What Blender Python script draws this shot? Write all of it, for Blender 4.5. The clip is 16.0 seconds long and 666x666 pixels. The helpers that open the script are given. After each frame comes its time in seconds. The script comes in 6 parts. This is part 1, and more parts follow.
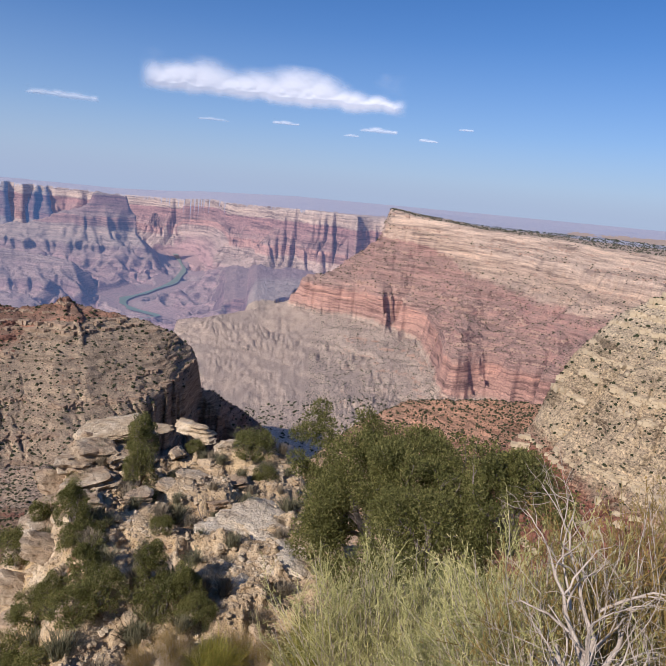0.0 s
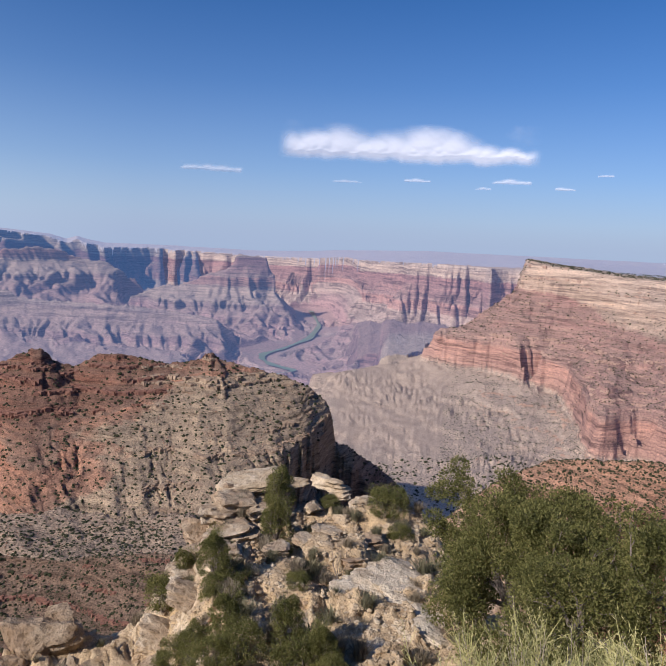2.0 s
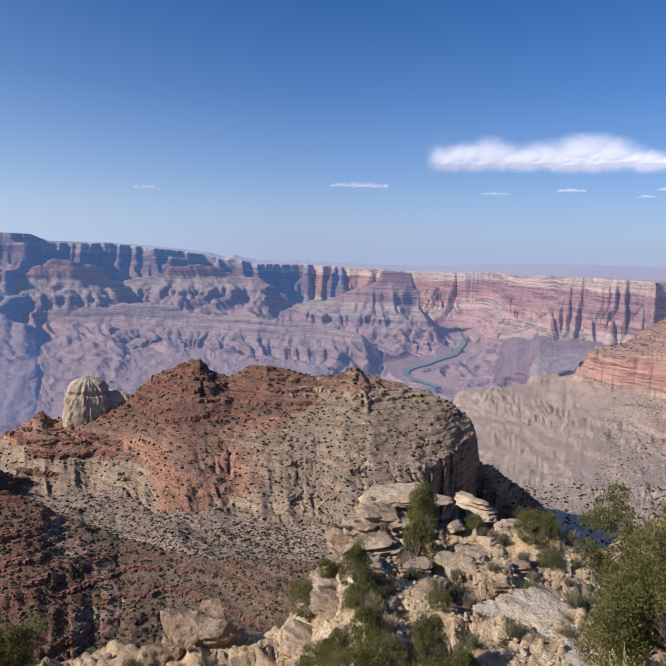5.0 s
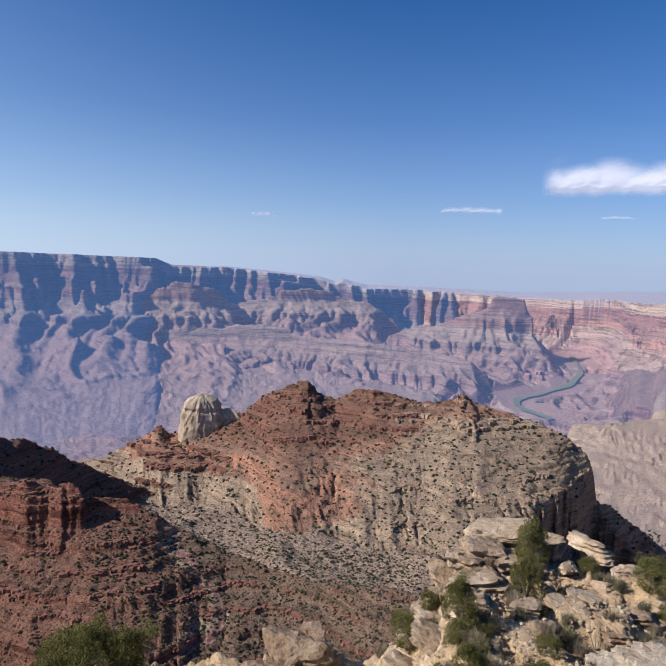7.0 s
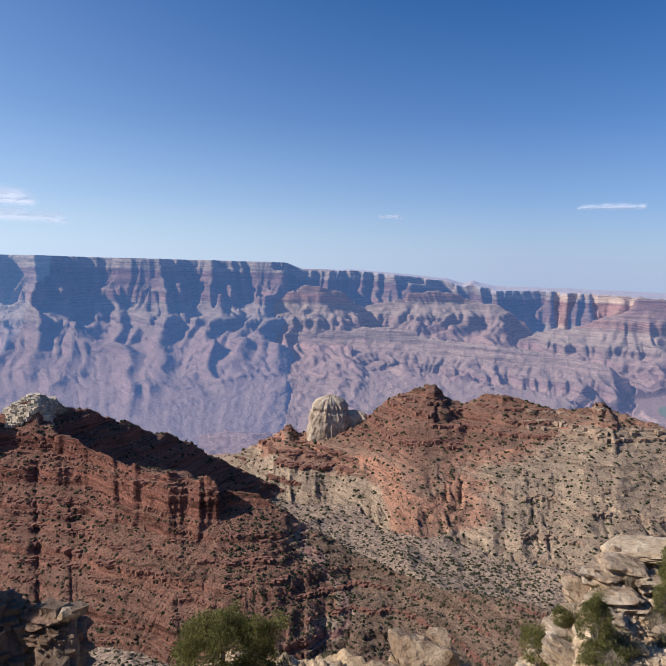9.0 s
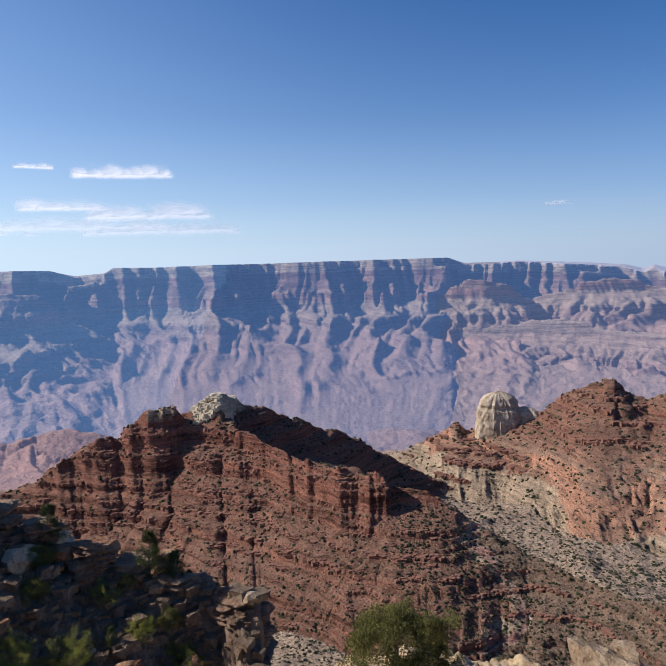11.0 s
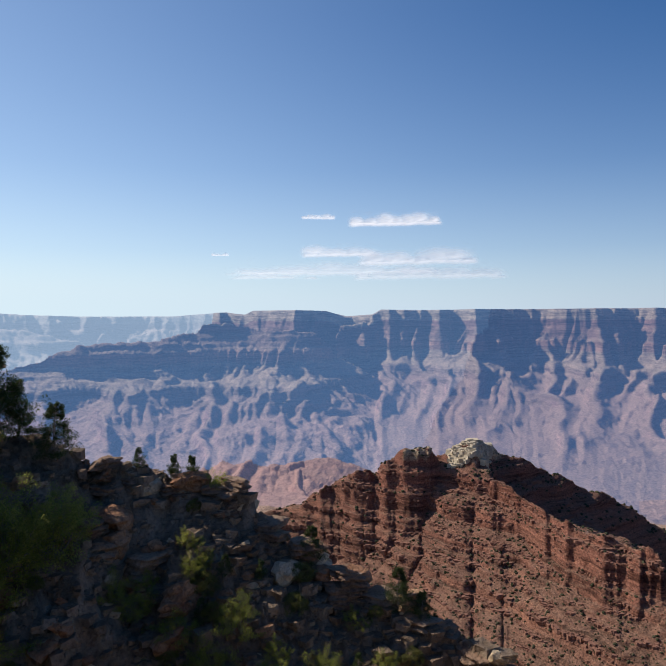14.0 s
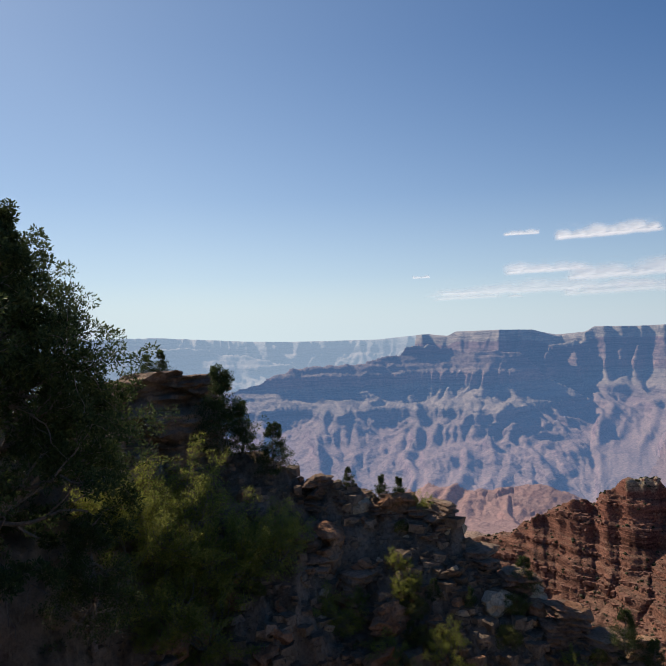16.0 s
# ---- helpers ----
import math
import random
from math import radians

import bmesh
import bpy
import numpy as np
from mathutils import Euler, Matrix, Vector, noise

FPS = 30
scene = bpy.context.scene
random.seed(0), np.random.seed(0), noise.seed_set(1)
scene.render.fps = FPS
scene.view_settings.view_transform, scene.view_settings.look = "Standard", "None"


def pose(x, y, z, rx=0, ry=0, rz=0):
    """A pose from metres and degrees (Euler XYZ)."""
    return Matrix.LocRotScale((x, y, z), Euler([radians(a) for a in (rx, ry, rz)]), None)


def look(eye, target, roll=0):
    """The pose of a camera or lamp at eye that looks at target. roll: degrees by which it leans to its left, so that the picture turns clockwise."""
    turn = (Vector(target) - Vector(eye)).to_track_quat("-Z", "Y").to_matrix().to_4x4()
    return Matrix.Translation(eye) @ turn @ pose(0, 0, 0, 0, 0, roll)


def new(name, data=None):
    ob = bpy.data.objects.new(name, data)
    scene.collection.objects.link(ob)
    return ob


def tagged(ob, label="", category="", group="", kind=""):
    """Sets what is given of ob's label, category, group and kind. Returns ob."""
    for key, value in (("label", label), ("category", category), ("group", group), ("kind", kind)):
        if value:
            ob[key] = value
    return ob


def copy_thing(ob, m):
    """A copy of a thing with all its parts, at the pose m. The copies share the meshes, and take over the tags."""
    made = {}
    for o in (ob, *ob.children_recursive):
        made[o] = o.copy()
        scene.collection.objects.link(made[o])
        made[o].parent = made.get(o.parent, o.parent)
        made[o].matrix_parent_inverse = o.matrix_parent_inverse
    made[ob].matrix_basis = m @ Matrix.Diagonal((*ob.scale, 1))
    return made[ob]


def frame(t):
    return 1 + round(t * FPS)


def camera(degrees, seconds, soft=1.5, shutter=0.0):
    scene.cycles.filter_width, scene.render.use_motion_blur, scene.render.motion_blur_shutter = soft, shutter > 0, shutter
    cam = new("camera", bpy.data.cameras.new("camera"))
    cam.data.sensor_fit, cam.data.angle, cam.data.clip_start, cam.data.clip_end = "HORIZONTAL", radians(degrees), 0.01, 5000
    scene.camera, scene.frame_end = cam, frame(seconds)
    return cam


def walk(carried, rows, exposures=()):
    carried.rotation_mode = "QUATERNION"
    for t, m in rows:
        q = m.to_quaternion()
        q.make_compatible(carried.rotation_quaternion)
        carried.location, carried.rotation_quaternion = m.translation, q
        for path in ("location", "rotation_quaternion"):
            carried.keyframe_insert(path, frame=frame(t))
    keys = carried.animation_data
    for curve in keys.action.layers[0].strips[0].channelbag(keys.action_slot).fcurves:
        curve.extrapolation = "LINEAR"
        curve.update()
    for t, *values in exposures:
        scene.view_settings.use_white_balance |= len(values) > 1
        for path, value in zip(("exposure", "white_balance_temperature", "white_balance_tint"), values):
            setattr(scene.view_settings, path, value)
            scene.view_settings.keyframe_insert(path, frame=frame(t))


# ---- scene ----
EYE = 1.6
cam = camera(54.7, 16.0, 1.0)
ROWS = [
    (0.0, -0.000, 0.000, -0.000, 77.62, -5.15, 1.13),
    (0.5, -0.018, -0.015, -0.006, 78.47, -4.23, 3.62),
    (1.0, -0.038, -0.002, -0.003, 79.65, -3.66, 7.43),
    (1.5, -0.051, 0.020, -0.009, 80.07, -3.75, 10.33),
    (2.0, -0.057, 0.049, -0.001, 81.68, -2.66, 12.66),
    (2.5, -0.070, 0.014, -0.016, 82.87, -1.99, 14.46),
    (3.0, -0.077, -0.014, -0.030, 83.23, -1.69, 16.80),
    (3.5, -0.079, -0.019, -0.052, 82.88, -1.63, 19.37),
    (4.0, -0.086, 0.010, -0.038, 82.57, -1.82, 21.37),
    (6.5, -0.075, -0.022, -0.007, 83.72, -1.87, 32.54),
    (7.0, -0.045, -0.051, 0.003, 84.40, -2.09, 35.09),
    (7.5, -0.017, -0.093, 0.015, 84.76, -0.85, 37.62),
    (8.0, 0.011, -0.134, 0.033, 85.33, -0.23, 40.55),
    (8.5, 0.031, -0.171, 0.062, 84.88, 0.38, 43.61),
    (9.0, 0.060, -0.225, 0.075, 84.30, -1.31, 46.30),
    (9.5, 0.094, -0.242, 0.095, 83.82, 0.19, 49.72),
    (12.0, 0.304, -0.297, 0.206, 85.68, 1.30, 66.92),
    (12.5, 0.354, -0.308, 0.229, 86.78, 1.19, 69.78),
    (13.0, 0.419, -0.340, 0.251, 87.28, 0.59, 72.98),
    (13.5, 0.478, -0.355, 0.281, 88.00, -0.27, 78.03),
    (14.0, 0.549, -0.373, 0.273, 88.53, 0.44, 83.52),
    (14.5, 0.570, -0.360, 0.274, 88.12, 0.81, 88.91),
    (15.0, 0.580, -0.357, 0.278, 88.35, 0.83, 92.84),
    (15.5, 0.594, -0.363, 0.280, 90.01, 1.15, 97.29),
    (16.0, 0.594, -0.378, 0.288, 90.82, 1.95, 101.39),
]
walk(cam, [(t, pose(x, y, EYE + z, rx, ry, rz)) for t, x, y, z, rx, ry, rz in ROWS],
     exposures=[(0.0, 0.3, 5800, 14), (4.0, 0.3, 5750, 14), (9.5, 0.42, 5850, 12), (12.5, 0.42, 6000, 10), (14.5, 0.30, 6300, 9), (16.0, 0.22, 6500, 9)])

# ---- world, sun ----
SUN_AZ, SUN_EL = 140.0, 34.0      # azimuth to the left of +y, and height, in degrees
world = bpy.data.worlds.new("sky")
scene.world = world
world.use_nodes = True
wn = world.node_tree
sky = wn.nodes.new("ShaderNodeTexSky")
sky.sky_type = "NISHITA"
sky.sun_disc = False
sky.sun_elevation = radians(SUN_EL)
sky.sun_rotation = radians(-SUN_AZ)
sky.altitude = 2200
sky.air_density, sky.dust_density, sky.ozone_density = 1.0, 0.7, 3.5
def wnode(kind, **kw):
    n = wn.nodes.new("ShaderNode" + kind)
    for k, v in kw.items():
        n.inputs[k].default_value = v
    return n


hue = wnode("HueSaturation", Saturation=1.29, Value=0.95, Hue=0.504)
wn.links.new(sky.outputs[0], hue.inputs["Color"])
# dusty air low over the horizon, whiter towards the sun
coord = wn.nodes.new("ShaderNodeTexCoord")
sep = wn.nodes.new("ShaderNodeSeparateXYZ")
wn.links.new(coord.outputs["Generated"], sep.inputs[0])
low = wn.nodes.new("ShaderNodeValToRGB")
low.color_ramp.interpolation = "B_SPLINE"
for k, (p, v) in enumerate([(0.0, 0.95), (0.035, 0.8), (0.10, 0.45), (0.22, 0.14), (0.42, 0.0)]):
    e = low.color_ramp.elements[k] if k < 2 else low.color_ramp.elements.new(p)
    e.position, e.color = p, (v, v, v, 1)
wn.links.new(sep.outputs[2], low.inputs[0])
dot = wn.nodes.new("ShaderNodeVectorMath")
dot.operation = "DOT_PRODUCT"
dot.inputs[1].default_value = (-math.sin(radians(SUN_AZ)), math.cos(radians(SUN_AZ)), 0)
wn.links.new(coord.outputs["Generated"], dot.inputs[0])
warm = wnode("MapRange")
warm.inputs[1].default_value, warm.inputs[2].default_value = -0.35, 0.9
wn.links.new(dot.outputs["Value"], warm.inputs[0])
air = wn.nodes.new("ShaderNodeMix")
air.data_type = "RGBA"
air.inputs[6].default_value, air.inputs[7].default_value = (3.9, 4.6, 5.8, 1), (7.0, 8.2, 8.7, 1)
wn.links.new(warm.outputs[0], air.inputs[0])
blend = wn.nodes.new("ShaderNodeMix")
blend.data_type = "RGBA"
glare = wn.nodes.new("ShaderNodeMath")
glare.operation = "POWER"
glare.inputs[1].default_value = 2.0
wn.links.new(warm.outputs[0], glare.inputs[0])
thick = wn.nodes.new("ShaderNodeMath")
thick.operation, thick.use_clamp = "MULTIPLY_ADD", True
thick.inputs[1].default_value = 0.28
wn.links.new(glare.outputs[0], thick.inputs[0])
wn.links.new(low.outputs[0], thick.inputs[2])
wn.links.new(thick.outputs[0], blend.inputs[0])
wn.links.new(hue.outputs[0], blend.inputs[6])
wn.links.new(air.outputs[2], blend.inputs[7])
wn.links.new(blend.outputs[2], wn.nodes["Background"].inputs[0])
wn.nodes["Background"].inputs[1].default_value = 0.082
sun = new("sun", bpy.data.lights.new("sun", "SUN"))
sun.data.energy, sun.data.angle, sun.data.color = 4.9, radians(0.53), (1.0, 0.86, 0.69)
sa, se = radians(SUN_AZ), radians(SUN_EL)
sun.matrix_world = look((-math.sin(sa) * 400, math.cos(sa) * 400, 400 * math.tan(se)), (0, 0, 0))


# ---- noise on arrays ----
def _hash(ix, iy, seed):
    h = (ix.astype(np.int64) * 374761393 + iy.astype(np.int64) * 668265263 + seed * 974711) & 0x7FFFFFFF
    h = ((h ^ (h >> 13)) * 1274126177) & 0x7FFFFFFF
    return ((h ^ (h >> 16)) & 0xFFFF) / 65535.0


def vnoise(x, y, seed=0):
    """Value noise, 0 to 1."""
    ix, iy = np.floor(x), np.floor(y)
    fx, fy = x - ix, y - iy
    fx, fy = fx * fx * fx * (fx * (fx * 6 - 15) + 10), fy * fy * fy * (fy * (fy * 6 - 15) + 10)
    a, b = _hash(ix, iy, seed), _hash(ix + 1, iy, seed)
    c, d = _hash(ix, iy + 1, seed), _hash(ix + 1, iy + 1, seed)
    return (a + (b - a) * fx) * (1 - fy) + (c + (d - c) * fx) * fy


def fbm(x, y, octaves=4, seed=0, ridge=False):
    out, amp, tot = 0.0, 1.0, 0.0
    for k in range(octaves):
        n = vnoise(x * 2**k + 17.3 * k, y * 2**k - 9.1 * k, seed + k)
        out = out + amp * ((1 - np.abs(2 * n - 1)) if ridge else n)
        tot += amp
        amp *= 0.5
    return out / tot


def smooth(a, b, x):
    t = np.clip((x - a) / (b - a), 0, 1)
    return t * t * (3 - 2 * t)


# ---- materials ----
def nodes_of(name):
    m = bpy.data.materials.new(name)
    m.use_nodes = True
    nt = m.node_tree
    b = nt.nodes["Principled BSDF"]
    b.inputs["Roughness"].default_value = 0.95
    b.inputs["Specular IOR Level"].default_value = 0.1
    return m, nt, b


def nd(nt, kind, **kw):
    n = nt.nodes.new("ShaderNode" + kind)
    for k, v in kw.items():
        if k in n.inputs:
            n.inputs[k].default_value = v
    return n


def ramp(nt, fac, stops):
    r = nt.nodes.new("ShaderNodeValToRGB")
    e = r.color_ramp.elements
    while len(e) < len(stops):
        e.new(0.5)
    for i, (p, c) in enumerate(stops):
        e[i].position, e[i].color = p, (*c, 1)
    if fac is not None:
        nt.links.new(fac, r.inputs[0])
    return r


def mix(nt, fac, a, b, blend="MIX"):
    m = nt.nodes.new("ShaderNodeMix")
    m.data_type, m.blend_type = "RGBA", blend
    for sock, v in ((m.inputs[0], fac), (m.inputs[6], a), (m.inputs[7], b)):
        if isinstance(v, (int, float)):
            sock.default_value = v
        elif isinstance(v, tuple):
            sock.default_value = (*v, 1)
        else:
            nt.links.new(v, sock)
    return m.outputs[2]


def noise_tex(nt, vec, scale, detail=5.0, rough=0.6):
    n = nd(nt, "TexNoise", Scale=scale, Detail=detail, Roughness=rough)
    if vec is not None:
        nt.links.new(vec, n.inputs["Vector"])
    return n


# the beds of the canyon, by their depth under the rim in metres (rock, colour)
BEDS = [(45, (0.42, 0.36, 0.27)), (-4, (0.46, 0.39, 0.29)), (-26, (0.42, 0.33, 0.22)), (-46, (0.45, 0.36, 0.25)), (-52, (0.215, 0.092, 0.068)),
        (-90, (0.21, 0.105, 0.076)), (-112, (0.20, 0.098, 0.07)), (-136, (0.27, 0.17, 0.125)), (-142, (0.38, 0.19, 0.125)), (-174, (0.35, 0.20, 0.14)),
        (-180, (0.38, 0.295, 0.21)), (-232, (0.35, 0.275, 0.205)), (-238, (0.30, 0.22, 0.17)), (-252, (0.27, 0.18, 0.15)), (-300, (0.34, 0.185, 0.165)),
        (-340, (0.37, 0.21, 0.185)), (-378, (0.36, 0.27, 0.22)), (-396, (0.20, 0.135, 0.10)), (-440, (0.17, 0.115, 0.085))]


def bed_rock(name, grain, pale=0.0, haze_glow=None, tone_or_haze=(0.38, 0.29, 0.25), joints=0.0, banded=False):
    """Layered canyon rock: beds by the attribute strat, talus on the flats, grain at two sizes in metres; distance haze
    painted in by blend and emission.
    """
    m, nt, b = nodes_of(name)
    at = nt.nodes.new("ShaderNodeAttribute")
    at.attribute_name = "strat"
    geo = nt.nodes.new("ShaderNodeNewGeometry")
    wob = noise_tex(nt, geo.outputs["Position"], 0.25 / grain, 4)
    add = nt.nodes.new("ShaderNodeMath")
    add.operation = "MULTIPLY_ADD"
    nt.links.new(wob.outputs[0], add.inputs[0])
    add.inputs[1].default_value = 14.0
    nt.links.new(at.outputs["Fac"], add.inputs[2])
    mr = nd(nt, "MapRange")
    mr.inputs[1].default_value, mr.inputs[2].default_value = -445 + 7, 50 + 7
    nt.links.new(add.outputs[0], mr.inputs[0])
    col = ramp(nt, mr.outputs[0], [((z + 445) / 495, c) for z, c in reversed(BEDS)]).outputs[0]
    # on far rock this blends the haze's tone into the base colour
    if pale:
        col = mix(nt, pale, col, tone_or_haze)
    # thin ledges, level and broken
    led = nd(nt, "TexNoise", Scale=1.0, Detail=4.0, Roughness=0.75)
    comb = nt.nodes.new("ShaderNodeCombineXYZ")
    lev = nt.nodes.new("ShaderNodeSeparateXYZ")
    nt.links.new(geo.outputs["Position"], lev.inputs[0])
    w2 = noise_tex(nt, geo.outputs["Position"], 0.045 / grain, 4)
    roll = nt.nodes.new("ShaderNodeMath")
    roll.operation = "MULTIPLY_ADD"
    roll.inputs[1].default_value = (4.0 if banded else 9.0) * grain
    nt.links.new(w2.outputs[0], roll.inputs[0])
    nt.links.new(lev.outputs[2], roll.inputs[2])
    mul = nt.nodes.new("ShaderNodeMath")
    mul.operation = "MULTIPLY"
    mul.inputs[1].default_value = 0.42 / grain
    nt.links.new(roll.outputs[0], mul.inputs[0])
    nt.links.new(mul.outputs[0], comb.inputs[2])
    w3 = nd(nt, "VectorMath")
    w3.operation = "SCALE"
    w3.inputs[3].default_value = 0.02 / grain
    nt.links.new(geo.outputs["Position"], w3.inputs[0])
    flatxy = nd(nt, "VectorMath")
    flatxy.operation = "MULTIPLY"
    flatxy.inputs[1].default_value = (1, 1, 0)
    nt.links.new(w3.outputs[0], flatxy.inputs[0])
    along = nd(nt, "VectorMath")
    along.operation = "ADD"
    nt.links.new(comb.outputs[0], along.inputs[0])
    nt.links.new(flatxy.outputs[0], along.inputs[1])
    nt.links.new(along.outputs[0], led.inputs["Vector"])
    ledc = ramp(nt, led.outputs[0], [(0.41, (0.42, 0.40, 0.40)), (0.48, (0.88, 0.88, 0.88)), (0.53, (1.0, 1.0, 1.0)), (0.60, (1.35, 1.32, 1.26))]).outputs[0]
    broken = noise_tex(nt, geo.outputs["Position"], 0.07 / grain, 5, 0.65)
    much = ramp(nt, broken.outputs[0], [(0.42, (0.55, 0.55, 0.55) if banded else (0.18, 0.18, 0.18)), (0.58, (1, 1, 1))]).outputs[0]
    # ledges stand out on the steep faces, talus hides them elsewhere
    sep = nt.nodes.new("ShaderNodeSeparateXYZ")
    nt.links.new(geo.outputs["Normal"], sep.inputs[0])
    steep = nd(nt, "MapRange")
    steep.inputs[1].default_value, steep.inputs[2].default_value = (1.0, 0.88) if banded else (0.96, 0.78)
    steep.inputs[3].default_value = 0.12
    nt.links.new(sep.outputs[2], steep.inputs[0])
    bare = nt.nodes.new("ShaderNodeMath")
    bare.operation = "MULTIPLY"
    nt.links.new(much, bare.inputs[0])
    nt.links.new(steep.outputs[0], bare.inputs[1])
    col = mix(nt, bare.outputs[0], col, mix(nt, 1.0, col, ledc, "MULTIPLY"))
    # talus and soil on gentle slopes
    big = noise_tex(nt, geo.outputs["Position"], 0.06 / grain, 5)
    flat = nd(nt, "MapRange")
    flat.inputs[1].default_value, flat.inputs[2].default_value = 0.55, 0.95
    flat.inputs[4].default_value = 0.65
    nt.links.new(sep.outputs[2], flat.inputs[0])
    k = 0.62 if grain == 1.0 else 1.0
    soil = ramp(nt, big.outputs[0], [(0.3, (0.29 * k, 0.22 * k, 0.165 * k)), (0.5, (0.36 * k, 0.275 * k, 0.205 * k)), (0.7, (0.325 * k, 0.25 * k, 0.19 * k))]).outputs[0]
    col = mix(nt, flat.outputs[0], col, mix(nt, 0.5, soil, col))
    fine = noise_tex(nt, geo.outputs["Position"], (1.1 if grain < 4 else 0.65) / grain, 6, 0.72)
    spk = ramp(nt, fine.outputs[0], [(0.36, (0.28, 0.28, 0.30)), (0.47, (0.86, 0.86, 0.86)), (0.64, (1.6, 1.57, 1.5))]).outputs[0]
    col = mix(nt, (0.72 if grain == 1.0 else 0.45) if banded else 0.9 if grain < 4 else 0.4, col, spk, "MULTIPLY")
    crack = None
    if joints:
        vor = nd(nt, "TexVoronoi", Scale=joints)
        vor.feature = "DISTANCE_TO_EDGE"
        bent = mix(nt, 1.0, geo.outputs["Position"], mix(nt, 1.0, broken.outputs[1], (9, 9, 9), "MULTIPLY"), "ADD")
        nt.links.new(bent, vor.inputs["Vector"])
        crack = ramp(nt, vor.outputs[0], [(0.0, (0.6, 0.58, 0.56)), (0.06, (0.9, 0.9, 0.9)), (0.25, (1.05, 1.05, 1.05))]).outputs[0]
        col = mix(nt, 0.4, col, crack, "MULTIPLY")
    nt.links.new(col, b.inputs["Base Color"])
    bump = nd(nt, "Bump", Strength=0.9, Distance=1.3 * grain)
    nt.links.new(fine.outputs[0], bump.inputs["Height"])
    bump2 = nd(nt, "Bump", Strength=0.9, Distance=2.2 * grain)
    nt.links.new(bare.outputs[0], bump2.inputs["Strength"])
    nt.links.new(led.outputs[0], bump2.inputs["Height"])
    nt.links.new(bump.outputs[0], bump2.inputs["Normal"])
    nt.links.new(bump2.outputs[0], b.inputs["Normal"])
    if crack:
        bump3 = nd(nt, "Bump", Strength=0.6, Distance=1.0)
        nt.links.new(crack, bump3.inputs["Height"])
        nt.links.new(bump2.outputs[0], bump3.inputs["Normal"])
        nt.links.new(bump3.outputs[0], b.inputs["Normal"])
    # distance haze painted in as emission; the rock itself gives no light
    if haze_glow:
        b.inputs["Emission Color"].default_value = (*haze_glow[:3], 1)
        b.inputs["Emission Strength"].default_value = haze_glow[3]
    return m


# a four-number tuple here is distance haze, painted as the rock's own emission
ROCK_MID = bed_rock("ridge_rock", 1.0, banded=True)
ROCK_SPUR = bed_rock("spur_rock", 0.7, joints=0.35)
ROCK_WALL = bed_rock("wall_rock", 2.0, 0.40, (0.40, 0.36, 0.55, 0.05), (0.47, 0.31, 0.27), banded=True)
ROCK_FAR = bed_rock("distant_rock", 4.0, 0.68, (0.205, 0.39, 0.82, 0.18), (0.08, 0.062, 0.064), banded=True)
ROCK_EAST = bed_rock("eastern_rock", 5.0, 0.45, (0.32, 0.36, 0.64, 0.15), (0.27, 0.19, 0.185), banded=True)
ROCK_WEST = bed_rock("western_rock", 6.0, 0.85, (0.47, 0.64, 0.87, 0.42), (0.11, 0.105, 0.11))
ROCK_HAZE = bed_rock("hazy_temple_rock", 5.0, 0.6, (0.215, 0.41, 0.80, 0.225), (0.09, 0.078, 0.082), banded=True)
ROCK_HAZE_MAUVE = bed_rock("haze_mauve_rock", 4.0, 0.58, (0.26, 0.38, 0.72, 0.165), (0.13, 0.098, 0.10), banded=True)
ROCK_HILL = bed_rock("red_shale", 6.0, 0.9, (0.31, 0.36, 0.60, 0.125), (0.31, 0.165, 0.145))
ROCK_FLOOR = bed_rock("floor_rock", 2.0, 0.5, None, (0.42, 0.32, 0.25))


# ---- the canyon as one sheet in polar steps round the viewpoint ----
# worn slope of a canyon wall: distance from the rim, depth under it
WORN_D = np.array([-50, 0, 10, 40, 90, 150, 260, 420, 700, 1100, 2500.0])
WORN_Z = np.array([-40, 0, 14, 55, 110, 165, 225, 285, 335, 358, 366.0])
# even talus slopes
TALUS_D = np.array([-50, 0, 1500.0])
TALUS_Z = np.array([-33, 0, 1000.0])


def bed_steps(rows):
    """From beds (depth of the bed's foot, hardness): how depth on a worn slope turns into depth on cliffs and benches."""
    out = np.array([0.0] + [q[0] for q in rows])
    inner = np.concatenate([[0.0], np.cumsum(np.diff(out) / np.array([q[1] for q in rows]))])
    inner *= out[-1] / inner[-1]
    return np.concatenate([[-500], inner, [inner[-1] + 3000]]), np.concatenate([[-500], out, [out[-1] + 3000]])


RIM_BEDS = bed_steps([(5, 1.0), (30, 5.0), (44, 0.8), (76, 5.0), (94, 0.7), (101, 2.4), (116, 0.8), (124, 2.6), (142, 0.8), (186, 6.0), (206, 0.7), (212, 2.2), (238, 0.5), (256, 4.5), (280, 0.8), (284, 1.5), (366, 0.9)])
EAST_BEDS = bed_steps([(4, 1.0), (22, 4.0), (30, 0.9), (50, 4.0), (66, 0.8), (71, 2.4), (84, 0.8), (90, 2.4), (104, 0.8), (109, 2.2), (134, 0.75), (184, 5.0), (206, 0.6), (216, 2.0), (238, 0.6), (254, 3.5), (366, 0.85)])
# the red ridge and the pyramid butte, by depth under the eye
RIDGE_BEDS = bed_steps([(96, 1.0), (100, 2.4), (108, 0.9), (112, 2.2), (120, 0.9), (123, 1.8), (150, 0.95), (160, 1.3), (200, 0.9), (300, 1.0)])
